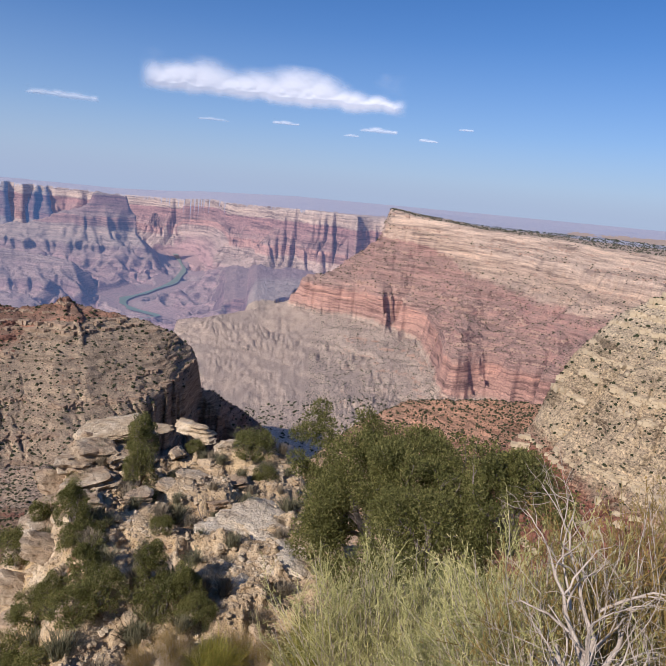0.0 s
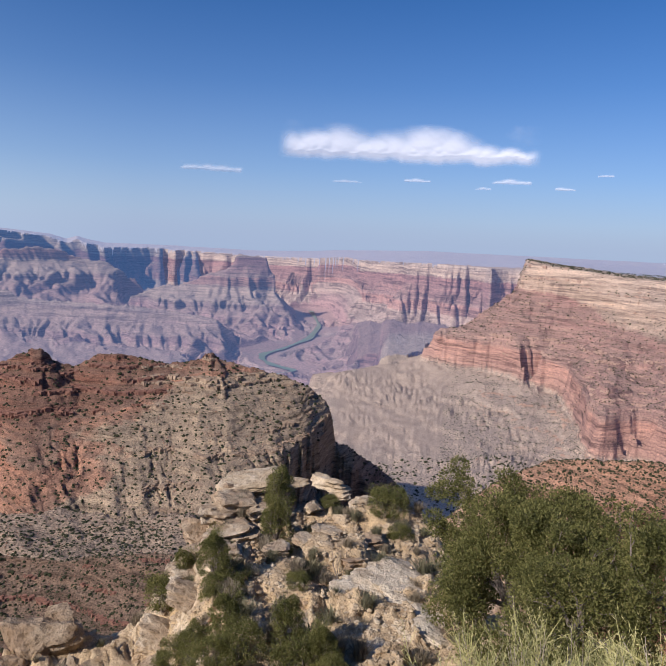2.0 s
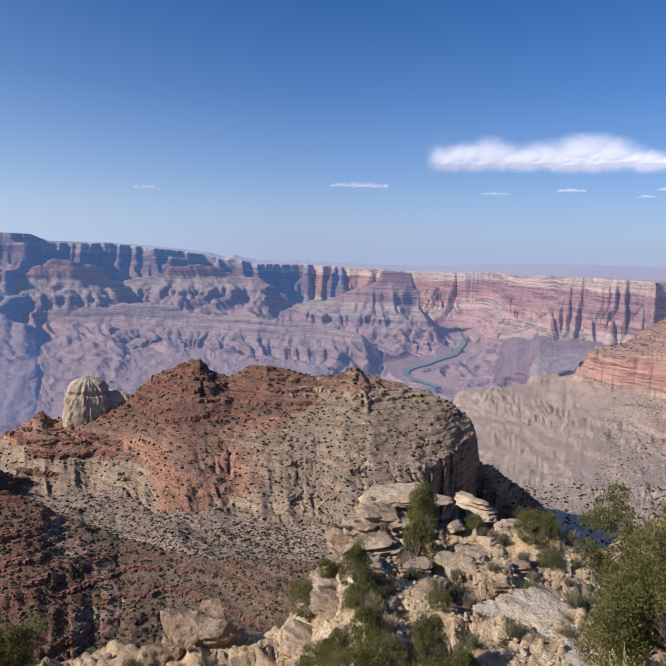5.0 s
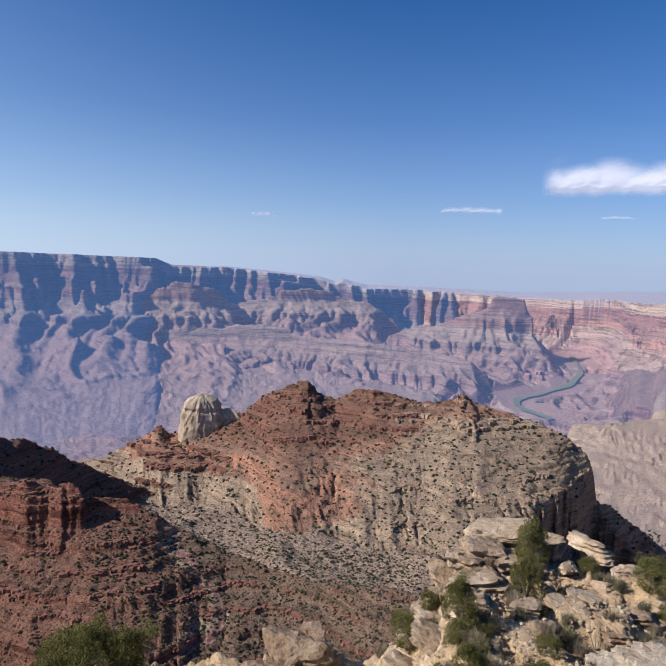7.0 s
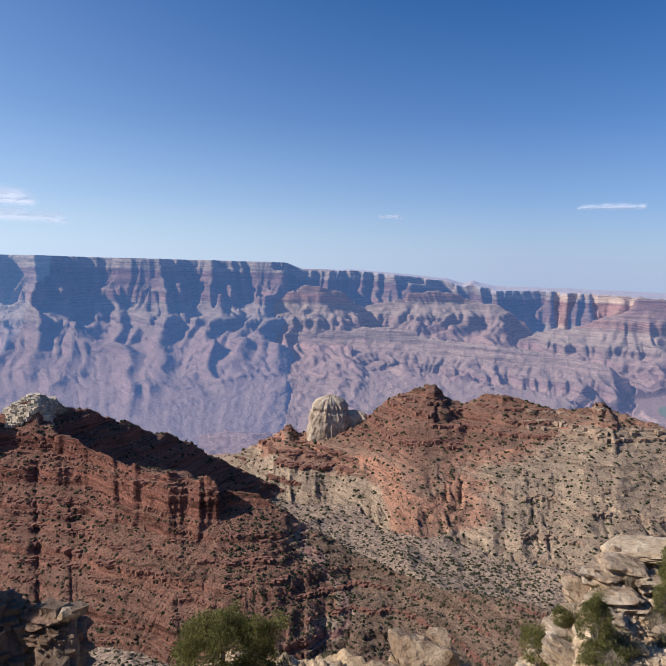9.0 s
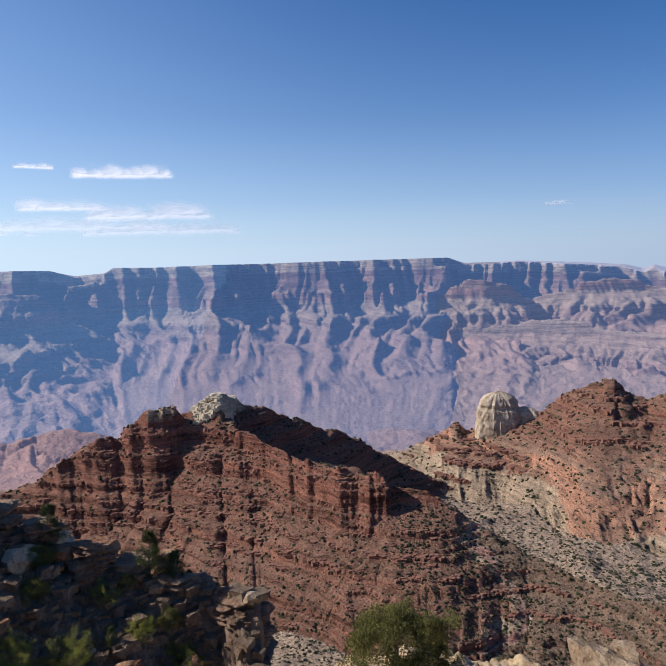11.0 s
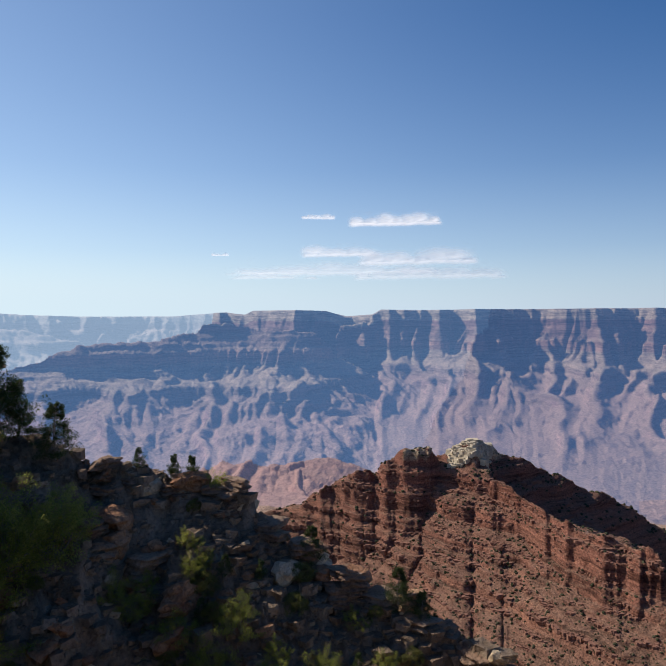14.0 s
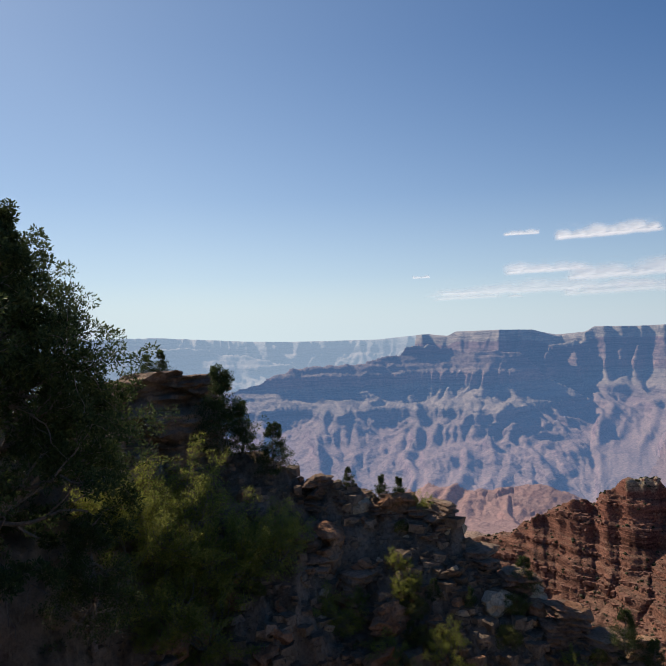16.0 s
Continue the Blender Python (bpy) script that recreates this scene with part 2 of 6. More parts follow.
BUTTE_BEDS = bed_steps([(74, 1.0), (82, 0.9), (88, 2.4), (92, 0.7), (99, 2.6), (104, 0.65), (111, 2.4), (116, 0.7), (119, 2.0), (128, 0.8), (131, 2.2), (139, 0.8), (142, 2.0), (160, 0.9), (300, 1.0)])
LEVEL = {"red_ridge": RIDGE_BEDS, "pyramid_butte": BUTTE_BEDS}
# the edge of the cliff at the ridge's end: azimuth, distance
END_CLIFF = [(11.9, 498), (12.2, 495), (13, 455), (15, 415), (17, 390), (19, 368), (21, 345), (24, 315)]


# the rim of the east wall in plan: azimuth, distance; past its tip it runs back to the far cliffs
WALL_RIM = [(-60, 700), (-35, 780), (-26.5, 880), (-21.2, 985), (-17.8, 1065), (-14.3, 1135), (-11.8, 1180), (-9.4, 1220), (-6.5, 1250), (-5.0, 1268), (-4.3, 1290), (-4.0, 1340), (-3.9, 1450), (-4.6, 1600), (-6.5, 1850), (-10, 2100), (-18, 2300), (-40, 2400)]
WALL_D = np.array([-9000, 0, 6, 26, 34, 62, 120, 185, 200, 320, 520, 760, 1200, 3000.0])
WALL_Z = np.array([-1, 0, 24, 30, 56, 70, 100, 132, 182, 206, 232, 270, 340, 520.0])


def wall_reach(x, y):
    """How far points lie out from the east wall's rim, less than nothing on its plateau."""
    p = np.array([(-r * math.sin(radians(a)), r * math.cos(radians(a))) for a, r in WALL_RIM])
    t = np.linspace(0, len(p) - 1, 70)
    p = np.stack([np.interp(t, range(len(p)), p[:, k]) for k in (0, 1)], -1)
    p[1:-1] = (p[:-2] + 2 * p[1:-1] + p[2:]) / 4
    best, where, side = np.full(x.shape, 1e9), np.zeros(x.shape), np.ones(x.shape)
    for k in range(len(p) - 1):
        (ax, ay), (dx, dy) = p[k], p[k + 1] - p[k]
        u = np.clip(((x - ax) * dx + (y - ay) * dy) / (dx * dx + dy * dy), 0, 1)
        d = np.hypot(x - ax - u * dx, y - ay - u * dy)
        near = d < best
        best, where = np.where(near, d, best), np.where(near, t[k] + u * (t[1] - t[0]), where)
        side = np.where(near, np.sign(dx * (y - ay) - dy * (x - ax)), side)
    return best * np.where(side > 0, 1 + 1.9 * smooth(9.4, 11.2, where), -1.0)


def curve(pts, az):
    """Interpolates rows of (azimuth, distance, elevation) over az; returns distance and height."""
    p = sorted(pts)
    a = np.array([q[0] for q in p])
    r = np.interp(az, a, [q[1] for q in p])
    el = np.interp(az, a, [q[2] for q in p])
    out = np.maximum(np.maximum(a[0] - az, az - a[-1]), 0)
    return r, r * np.tan(np.radians(el)) - out * r * 0.06


# name, strata shift, steepness in front, steepness behind (None: a plateau), noise length, noise height, crest rows (azimuth, distance, elevation)
LAYERS = [
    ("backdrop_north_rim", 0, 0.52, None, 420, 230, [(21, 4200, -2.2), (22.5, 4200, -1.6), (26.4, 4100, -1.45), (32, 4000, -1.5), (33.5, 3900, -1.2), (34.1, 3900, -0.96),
        (34.9, 3900, -1.3), (36.2, 3900, -0.85), (39.8, 3800, -0.48), (44.6, 3700, -0.1), (46.1, 3600, -0.2), (49.1, 3400, -0.19), (50.3, 3150, 0.44), (56, 3050, 0.5), (60, 3100, 0.5),
        (63, 3050, 0.5), (67, 3150, 0.52), (71, 3050, 0.55), (76, 3100, 0.5), (79.3, 3100, 0.6), (80, 3200, 0.1), (82.3, 3200, -0.12), (84.2, 3000, 0.54), (87, 2900, 0.58), (90.6, 3000, 0.62), (91.3, 3400, 0.18), (93, 3700, 0.43),
        (95, 3900, 0.3), (97.3, 4300, 0.1), (105, 4500, 0.15), (109, 4400, 0.3), (111.6, 4300, 0.5), (117, 4200, 0.9), (125, 4200, 0.9), (150, 4200, 0.6)]),
    ("backdrop_west_temple", 20, 0.64, 1.2, 280, 130, [(76, 2450, -9), (80, 2450, -5.2), (83, 2450, -3.6), (85, 2400, -1.5), (87, 2400, -0.7), (89, 2400, -0.9), (91, 2450, -0.7), (93, 2450, -0.45), (95.1, 2450, -0.51), (97, 2400, -1.4), (99, 2350, -1.9), (105, 2300, -2.15), (107, 2300, -2.9), (112, 2300, -4), (120, 2300, -6)]),
    ("backdrop_west_temple", 25, 0.55, 1.2, 260, 60, [(100, 3500, -3.6), (104.6, 3500, -1.95), (107, 3500, -1.45), (110, 3600, -0.6), (113, 3600, -0.1), (126, 3500, 0.3), (150, 3500, 0)]),
    ("backdrop_temple_ridge", 30, 0.9, 1.2, 230, 110, [(42, 2900, -4.2), (45, 2850, -2.2), (47.3, 2800, -1.55), (48.2, 2800, -1.3), (49.2, 2800, -1.6), (51, 2780, -2.6), (54, 2750, -4.2), (57, 2700, -6)]),
    ("backdrop_temple_ridge", 30, 0.9, 1.2, 230, 110, [(29, 3300, -4.2), (32, 3300, -2.6), (35, 3300, -1.9), (37.4, 3250, -1.6), (39.5, 3200, -1.9), (42, 3150, -2.6), (45, 3100, -4)]),
    ("backdrop_palisade", 0, 0.8, None, 330, 150, [(-60, 2400, -1.9), (-8, 2350, -1.9), (-3.6, 2350, -1.9), (-0.8, 2400, -1.86), (4.3, 2480, -1.74), (9.6, 2850, -1.77), (12.1, 3150, -1.72), (14.5, 3500, -1.75), (19, 3800, -1.8), (24, 4000, -1.6), (30, 4050, -1.5)]),
    ("backdrop_butte", -50, 0.8, 1.2, 130, 70, [(13.5, 2950, -6), (16.0, 2950, -4.4), (17.6, 2950, -3.5), (18.15, 2950, -2.9), (18.4, 2950, -1.8), (21.0, 2950, -1.6), (21.4, 2950, -2.5), (22.0, 2950, -3.0), (25, 2950, -4.0), (30, 2950, -5.5)]),
    ("backdrop_terrace", -78, 0.9, 0.5, 150, 70, [(18.5, 1980, -12), (20, 2000, -9.5), (22, 2050, -7.6), (24.5, 2100, -7.0), (27, 2150, -6.6), (32, 2200, -6.0), (36, 2300, -5.8), (40.5, 2400, -5.0), (46, 2450, -5.2), (52, 2500, -5.6), (60, 2500, -6.4), (66, 2500, -7.2)]),
    ("backdrop_bench", -215, 0.36, 0.035, 90, 30, [(-0.5, 1190, -13.2), (0.6, 1195, -11.6), (2, 1200, -11.25), (5, 1190, -11.4), (7.2, 1175, -11.6), (7.9, 1165, -12.2), (8.6, 1155, -14)]),
    ("backdrop_bench", -215, 0.36, 0.035, 90, 30, [(1.6, 1560, -11.2), (3, 1560, -9.9), (6, 1560, -9.7), (9, 1560, -9.9), (10, 1550, -10.5), (11, 1550, -12)]),
    ("backdrop_bench", -215, 0.5, 0.05, 60, 30, [(-4.6, 905, -15.6), (-3.6, 905, -14.0), (-1, 900, -13.6), (0.6, 900, -14.2), (1.6, 900, -16)]),
    ("east_canyon_wall", 0, 0.40, None, 130, 62, [(14, 1300, -1.05), (-4.4, 1285, -1.05), (-6.5, 1250, -1.44), (-9.4, 1220, -1.72), (-11.8, 1180, -2.0), (-14.3, 1135, -2.1), (-17.8, 1065, -2.17), (-21.2, 985, -2.43), (-26.5, 880, -2.64), (-35, 780, -2.6), (-60, 700, -2.5)]),
    ("shrubby_slope", -34, 0.8, 0.9, 60, 8, [(-24, 330, -16), (-16, 345, -16.2), (-7.4, 360, -17.5), (-3, 350, -20), (1.1, 340, -23.6), (3, 330, -27), (6, 320, -34)]),
    ("tan_spur", -30, 0.9, 0.9, 40, 16, [(-9, 200, -31), (-10, 205, -27), (-13.1, 210, -22), (-16, 225, -20.5), (-18.6, 240, -17.8), (-19.5, 250, -14.8), (-21, 258, -11.4), (-23.7, 265, -7.7), (-27, 272, -5.4), (-33, 280, -3), (-60, 280, -1)]),
    ("backdrop_hill", 0, 0.5, 0.5, 110, 4, [(74, 1220, -18), (76, 1250, -16), (80, 1280, -13.6), (84, 1300, -12.3), (88, 1300, -12.9), (92.7, 1300, -13.6), (97, 1280, -15.5), (100, 1280, -18)]),
    ("red_ridge", -17, 0.45, 1.1, 85, 10, [(60, 546, -20), (56.7, 543, -17), (53.5, 540, -15.9), (50.8, 537, -14.6), (50.0, 536, -13.9), (49.2, 535, -14.6), (47.6, 534, -14.4), (46.2, 532, -13.9), (44.5, 530, -13.5), (42.8, 529, -13.0), (41.6, 528, -12.0), (40.8, 527, -11.3), (39.4, 525, -10.75), (38.2, 524, -10.4), (37.6, 524, -9.95), (36.9, 523, -10.0),
        (36.0, 522, -11.1), (34.4, 520, -11.45), (32.6, 519, -10.7), (31.1, 517, -10.45), (28.5, 514, -11.0), (26.5, 512, -11.3), (24.0, 510, -10.8), (23.1, 509, -10.2), (22.2, 508, -10.8), (20.4, 506, -11.35),
        (17, 503, -12.1), (14.2, 500, -13.15), (12.6, 499, -14.2), (11.9, 498, -15.8), (11.2, 498, -20), (8, 498, -26)]),
    # the spurs that come down from the ridge's peaks
    ("red_ridge", -17, 0.5, 0.8, 60, 8, [(40, 527, -12.5), (38.2, 524, -10.6), (37.4, 522, -10.1), (36.6, 512, -10.9), (35.4, 497, -12.2), (33.8, 480, -13.7), (31.6, 458, -15.8), (29.4, 440, -17.9), (27.6, 428, -20.0), (26.5, 422, -22.5)]),
    ("red_ridge", -17, 0.45, 0.7, 60, 8, [(25.5, 511, -12.4), (23.6, 509, -10.5), (22.6, 500, -11.0), (21.0, 484, -12.6), (19.0, 466, -14.8), (17.2, 452, -17.0), (16.2, 446, -19.5)]),
    ("red_ridge", -17, 0.6, 0.7, 40, 8, [(12.6, 500, -17.6), (11.2, 510, -18.0), (9.8, 520, -18.5), (8.4, 530, -19.2), (7.2, 536, -20.0), (5.6, 542, -21.2), (3.6, 548, -22.8), (2.0, 552, -25)]),
    ("red_ridge", -17, 0.5, 0.7, 60, 8, [(57, 500, -19.5), (54, 500, -17.3), (50.8, 505, -15.2), (49, 500, -15.4), (46.5, 482, -16.5), (44, 460, -18.2), (42, 446, -20.0), (40.8, 438, -22.5)]),
    ("pyramid_butte", -12, 0.8, 1.2, 60, 15, [(97, 410, -20), (92, 410, -17.6), (90.5, 410, -17.0), (87.4, 410, -16.3), (85.0, 408, -16.0), (83.8, 408, -16.0), (81.6, 405, -15.2), (79.4, 400, -14.3), (77.4, 398, -13.3), (75.1, 398, -13.1),
        (73.9, 400, -12.6), (73.2, 400, -12.0), (72.2, 400, -11.0), (71.5, 400, -10.7), (70.8, 402, -10.8), (67.5, 412, -11.9), (64.1, 425, -13.2), (60, 440, -14.6), (56.7, 450, -16.4), (52, 455, -18.5), (45, 455, -22)]),
    ("pyramid_butte", -12, 0.72, 1.6, 50, 11, [(82, 400, -17.5), (78, 400, -14.6), (74.5, 400, -12.3), (72.6, 400, -11.2), (71.3, 396, -10.8), (70.3, 384, -12.4), (69.0, 368, -14.6), (66.5, 344, -16.6), (64, 326, -17.6), (60.4, 308, -18.8), (57, 300, -19.0), (52.8, 294, -19.6), (50, 290, -21.2), (47.7, 286, -22.4), (44, 276, -24.3), (40, 266, -25.6), (35.3, 254, -26.7), (30, 244, -26.9), (25, 240, -27.2), (20, 235, -29), (14, 230, -33)]),
    # cliffs under the shoulder and along the bench
    ("pyramid_butte", -12, 1.5, 0.5, 24, 5, [(87.4, 404, -16.4), (86.0, 402, -15.8), (85.0, 400, -15.2), (83.8, 398, -14.7), (81.6, 394, -13.8), (79.4, 390, -12.9), (77.4, 387, -11.75), (75.1, 388, -11.55), (74.2, 391, -12.0), (73.7, 394, -12.9), (73.3, 396, -14.5)]),
    ("pyramid_butte", -12, 1.6, 0.5, 24, 5, [(70.6, 372, -16.0), (69.7, 364, -14.4), (68.6, 356, -14.4), (66.5, 338, -15.5), (64, 319, -16.5), (60.4, 301, -17.65), (57.6, 294, -17.95), (56.6, 292, -18.4), (55.8, 291, -20.0)]),
]
SLOPING = {"backdrop_bench", "shrubby_slope", "tan_spur", "backdrop_hill", "red_ridge", "pyramid_butte"}
# where a form shows other beds than its height implies
TINT = {"red_ridge": ([-366, -170, -140, -114, -60], [-300, -225, -200, -120, -70]), "shrubby_slope": ([-366, -150, -60], [-300, -182, -171]),
        "backdrop_hill": ([-366, -250], [-330, -60]), "backdrop_terrace": ([-366, -290, -176, -130], [-330, -285, -235, -182]), "pyramid_butte": ([-366, -180, -150, -90, -74, -66, -60], [-190, -122, -118, -66, -56, -46, -40])}
NAZ, NR = 1720, 480
AZ0, AZ1 = -44.0, 146.0
az = np.linspace(AZ0, AZ1, NAZ)
DENSE = np.exp(np.concatenate([np.linspace(math.log(p), math.log(q), n, endpoint=False) for p, q, n in ((60, 180, 60), (180, 640, 760), (640, 1500, 280), (1500, 4900, 420))] + [[math.log(4900)]]))
ND = len(DENSE)
A2, R2 = np.meshgrid(az, DENSE, indexing="ij")
X2, Y2 = -R2 * np.sin(np.radians(A2)), R2 * np.cos(np.radians(A2))

RIVER = [(14.4, 3230), (14.3, 3200), (13.5, 2680), (14.4, 2320), (16.8, 2080), (18.5, 1980), (18.6, 1900), (17.7, 1816), (15.6, 1744), (17.3, 1676), (21, 1600), (26, 1530), (30, 1480)]
rv = np.array([(-r * math.sin(radians(a)), r * math.cos(radians(a))) for a, r in RIVER])
tt = np.linspace(0, len(rv) - 1, 160)
river_x, river_y = np.interp(tt, range(len(rv)), rv[:, 0]), np.interp(tt, range(len(rv)), rv[:, 1])
for _ in range(3):
    river_x[1:-1] = (river_x[:-2] + 2 * river_x[1:-1] + river_x[2:]) / 4
    river_y[1:-1] = (river_y[:-2] + 2 * river_y[1:-1] + river_y[2:]) / 4


def valley_floor(r, a, x, y):
    """The low ground between the forms."""
    z = np.interp(r, [60, 120, 250, 330, 420, 500, 620, 900, 1300, 1700, 5000], [-95, -126, -148, -150, -158, -188, -235, -280, -335, -362, -362])
    east = smooth(15, 6, a)
    z = z * (1 - east) + east * np.interp(r, [60, 280, 400, 500, 585, 900, 1200, 1500, 1900, 5000], [-95, -168, -205, -238, -243, -246, -268, -298, -345, -362])
    z = z - 46 * smooth(25, 18, a) * smooth(260, 350, r) * smooth(560, 480, r) * (1 - 0.8 * east)
    wx, wy = x + 60 * fbm(x / 150, y / 150, 3, 51), y + 60 * fbm(x / 150, y / 150, 3, 52)
    n = fbm(wx / 75, wy / 75, 3, 40, True)
    m = fbm(wx / 330, wy / 330, 4, 44, True)
    z = z + (n - 0.6) * (1 - 0.7 * east) * np.interp(r, [60, 300, 600, 1100], [6, 14, 12, 0]) + (m - 0.66) * (1 - 0.6 * np.maximum(east, smooth(34, 44, a))) * np.interp(r, [200, 900, 1350, 1700, 3000], [0, 25, 40, 70, 110])
    z = np.where(z < -350, -350 + (z + 350) * 0.5, z)
    b = fbm(wx / 170, wy / 170, 3, 47, True) - 0.62
    return z + b * 105 * (1 - 0.6 * east - 0.75 * smooth(34, 44, a)) * smooth(950, 1300, r) * smooth(3400, 2800, r)


def soft(q, w):
    return np.convolve(np.pad(q, w, mode="edge"), np.ones(2 * w + 1) / (2 * w + 1), "valid")


def beds_of(name):
    return LEVEL[name] if name in LEVEL else EAST_BEDS if name == "east_canyon_wall" else None if name in SLOPING else RIM_BEDS


def wear(h, KEEP, rounds, power):
    """Runs water down the slopes and cuts gullies in proportion to what it gathers."""
    w, n = h.shape
    at = np.arange(w * n).reshape(w, n)
    for _ in range(rounds):
        pad = np.pad(h, 1, constant_values=1e9)
        best, to = np.zeros_like(h), at.copy()
        for dx in (-1, 0, 1):
            for dy in (-1, 0, 1):
                if dx or dy:
                    drop = (h - pad[1 + dx:1 + dx + w, 1 + dy:1 + dy + n]) / math.hypot(dx, dy)
                    better = drop > best
                    best, to = np.where(better, drop, best), np.where(better, at + dx * n + dy, to)
        order = np.argsort(h, axis=None)
        go, low = to.ravel().tolist(), order.tolist()
        area = [1.0] * (w * n)
        for q in reversed(low):
            t = go[q]
            if t != q:
                area[t] += area[q]
        f = (power * np.maximum(np.minimum(np.array(area), 1600.0) ** 0.5 - 2.0, 0) * KEEP.ravel()).tolist()
        hh = h.ravel().tolist()
        for q in low:
            t = go[q]
            if t != q:
                hh[q] = (hh[q] + f[q] * hh[t]) / (1 + f[q])
        h = np.array(hh).reshape(w, n)
        pad = np.pad(h, 1, mode="edge")
        h = h + 0.05 * np.minimum(KEEP, 1) * (pad[2:, 1:-1] + pad[:-2, 1:-1] + pad[1:-1, 2:] + pad[1:-1, :-2] - 4 * h)
    return h


def worn_sheet(a0, a1, r0, r1, step, rounds):
    """The worn forms on a sheet whose cells are square on the ground: azimuths, distances, heights and which form it is."""
    ca = np.arange(a0, a1, step)
    cr = r0 * np.exp(np.arange(0, math.log(r1 / r0), radians(step)))
    CA, CR = np.meshgrid(ca, cr, indexing="ij")
    CX, CY = -CR * np.sin(np.radians(CA)), CR * np.cos(np.radians(CA))
    wide_soft = max(1, round(2.3 / step))
    CH = valley_floor(CR, CA, CX, CY)
    CI = np.zeros(CH.shape, int)
    KEEP = 0.5 + 1.8 * smooth(900, 1500, CR) + 0.9 * smooth(14, 8, CA) * smooth(560, 640, CR) * smooth(1200, 1000, CR)        # how freely water may cut: not into the crests
    for i, (name, off, kf, kb, length, high, rows) in enumerate(LAYERS):
        lo, hi = min(q[0] for q in rows) - 4, max(q[0] for q in rows) + 4
        cut = slice(int(np.searchsorted(ca, lo)), int(np.searchsorted(ca, hi)))
        x2, y2, r2, a2 = CX[cut], CY[cut], CR[cut], CA[cut]
        rc, zc = curve(rows, ca[cut])
        if name == "pyramid_butte" and kb == 0.5:
            # broken into pillars and gaps
            rc = rc + 7 * (fbm(ca[cut] * 1.1, 0 * rc, 3, 400 + i) - 0.5)
            zc = zc - 4 * smooth(0.45, 0.75, fbm(ca[cut] * 0.7, 0 * rc, 3, 410 + i)) - 2.5 * (fbm(ca[cut] * 1.8, 0 * rc, 3, 420 + i) - 0.5)
        beds = beds_of(name)
        wx = x2 + (fbm(x2 / length, y2 / length, 3, 70 + i) - 0.5) * length * 0.8
        wy = y2 + (fbm(x2 / length, y2 / length, 3, 90 + i) - 0.5) * length * 0.8
        n = fbm(wx / length, wy / length, 3, 11 + 7 * i, True) - 0.64
        # spurs that run down from the wall, with side canyons between
        wide = length * 0.55
        out = np.abs(soft(rc, wide_soft)[:, None] - r2)
        bend = (1.0 if name == "backdrop_north_rim" else 2.2) * fbm(x2 / (wide * 2.5), y2 / (wide * 2.5), 2, 170 + i)
        spur = fbm(np.radians(a2) * rc.mean() / wide + bend, out / (wide * 4) + bend, 3, 180 + i, True) - 0.60
        rim = kb is None and off == 0
        if name == "east_canyon_wall":
            d = wall_reach(x2, y2)
            far_out = np.clip(d, 0, 150)
            d = d - n * 0.5 * far_out - (fbm(wx / 46, wy / 46, 3, 77, True) - 0.62) * 0.45 * np.clip(d, 0, 90) - 70 * np.exp(-((a2 + 11) / 2.2) ** 2) * smooth(90, 200, d) * smooth(420, 260, d)
            h = zc[:, None] - np.interp(np.interp(d, WALL_D, WALL_Z), beds[1], beds[0])
            h = np.where(d < 0, zc[:, None] + np.maximum(d, -1200) * 0.012, h)
            free = 0.7 * smooth(0, 8, d)
        elif name == "backdrop_bench":
            edge = rc[:, None] + 40 * (fbm(a2 * 1.1, 0 * a2, 4, 300 + i) - 0.5)
            rel = edge - r2
            h = zc[:, None] - np.where(rel > 0, 26 * smooth(0, 5, rel) + kf * rel, -kb * rel)
            free = 0.5 * smooth(4, 20, rel)
        elif rim:
            rel = soft(rc, wide_soft)[:, None] - r2
            d = rel * kf - n * (high * 0.35 + 0.10 * np.maximum(rel, 0)) - spur * (high * 0.8 + 0.62 * np.minimum(np.maximum(rel, 0), 380))
            h = zc[:, None] - np.interp(d, WORN_D, WORN_Z)
            h = np.where(d < 0, zc[:, None] - 0.01 * d, h)
            free = 2.6 * smooth(0, 6, d)
        else:
            zin = zc if beds is None else -np.interp(-zc, beds[1], beds[0]) if name in LEVEL else off - np.interp(off - zc, beds[1], beds[0])
            pd, pz = (TALUS_D, TALUS_Z) if name in SLOPING else (WORN_D, WORN_Z)
            base = off - zin
            dc = np.where(base > pz[-1], pd[-1] + (base - pz[-1]) * 8, np.interp(base, pz, pd))
            rel = rc[:, None] - r2
            side = np.maximum(rel, 0) * kf + np.maximum(-rel, 0) * kb
            fade = smooth(0.0, 30.0, side)
            d = dc[:, None] * (1 - fade) + soft(dc, wide_soft)[:, None] * fade + side
            grown = 0.40 * np.maximum(side - 60, 0) if "backdrop" in name else 0
            d = d - (n * 0.6 * (high + 0.5 * grown) + spur * (0.5 if name in SLOPING else 1.1) * (high + 1.6 * grown)) * smooth(0.0, high * 1.5 + 4, side)
            d = np.maximum(d, dc[:, None] - 4)
            h = off - np.interp(d, pd, pz)
            if name == "red_ridge":
                # the promontory ends in a cliff that runs towards the viewpoint
                ea, er = zip(*END_CLIFF)
                edge = np.interp(a2, ea, er) + 16 * (fbm(a2 * 1.3, 0 * a2, 3, 71) - 0.5) + 22 * (fbm(a2 * 2.6, r2 / 60, 3, 72, True) - 0.6) - 400 * smooth(22, 25, a2)
                edge_z = np.take_along_axis(h, np.clip(np.searchsorted(cr, edge[:, :1]), 0, len(cr) - 1), axis=1)
                h = np.where(r2 < edge, np.minimum(h, edge_z - 32 * smooth(0, 6, edge - r2) - 0.3 * (edge - r2)), h)
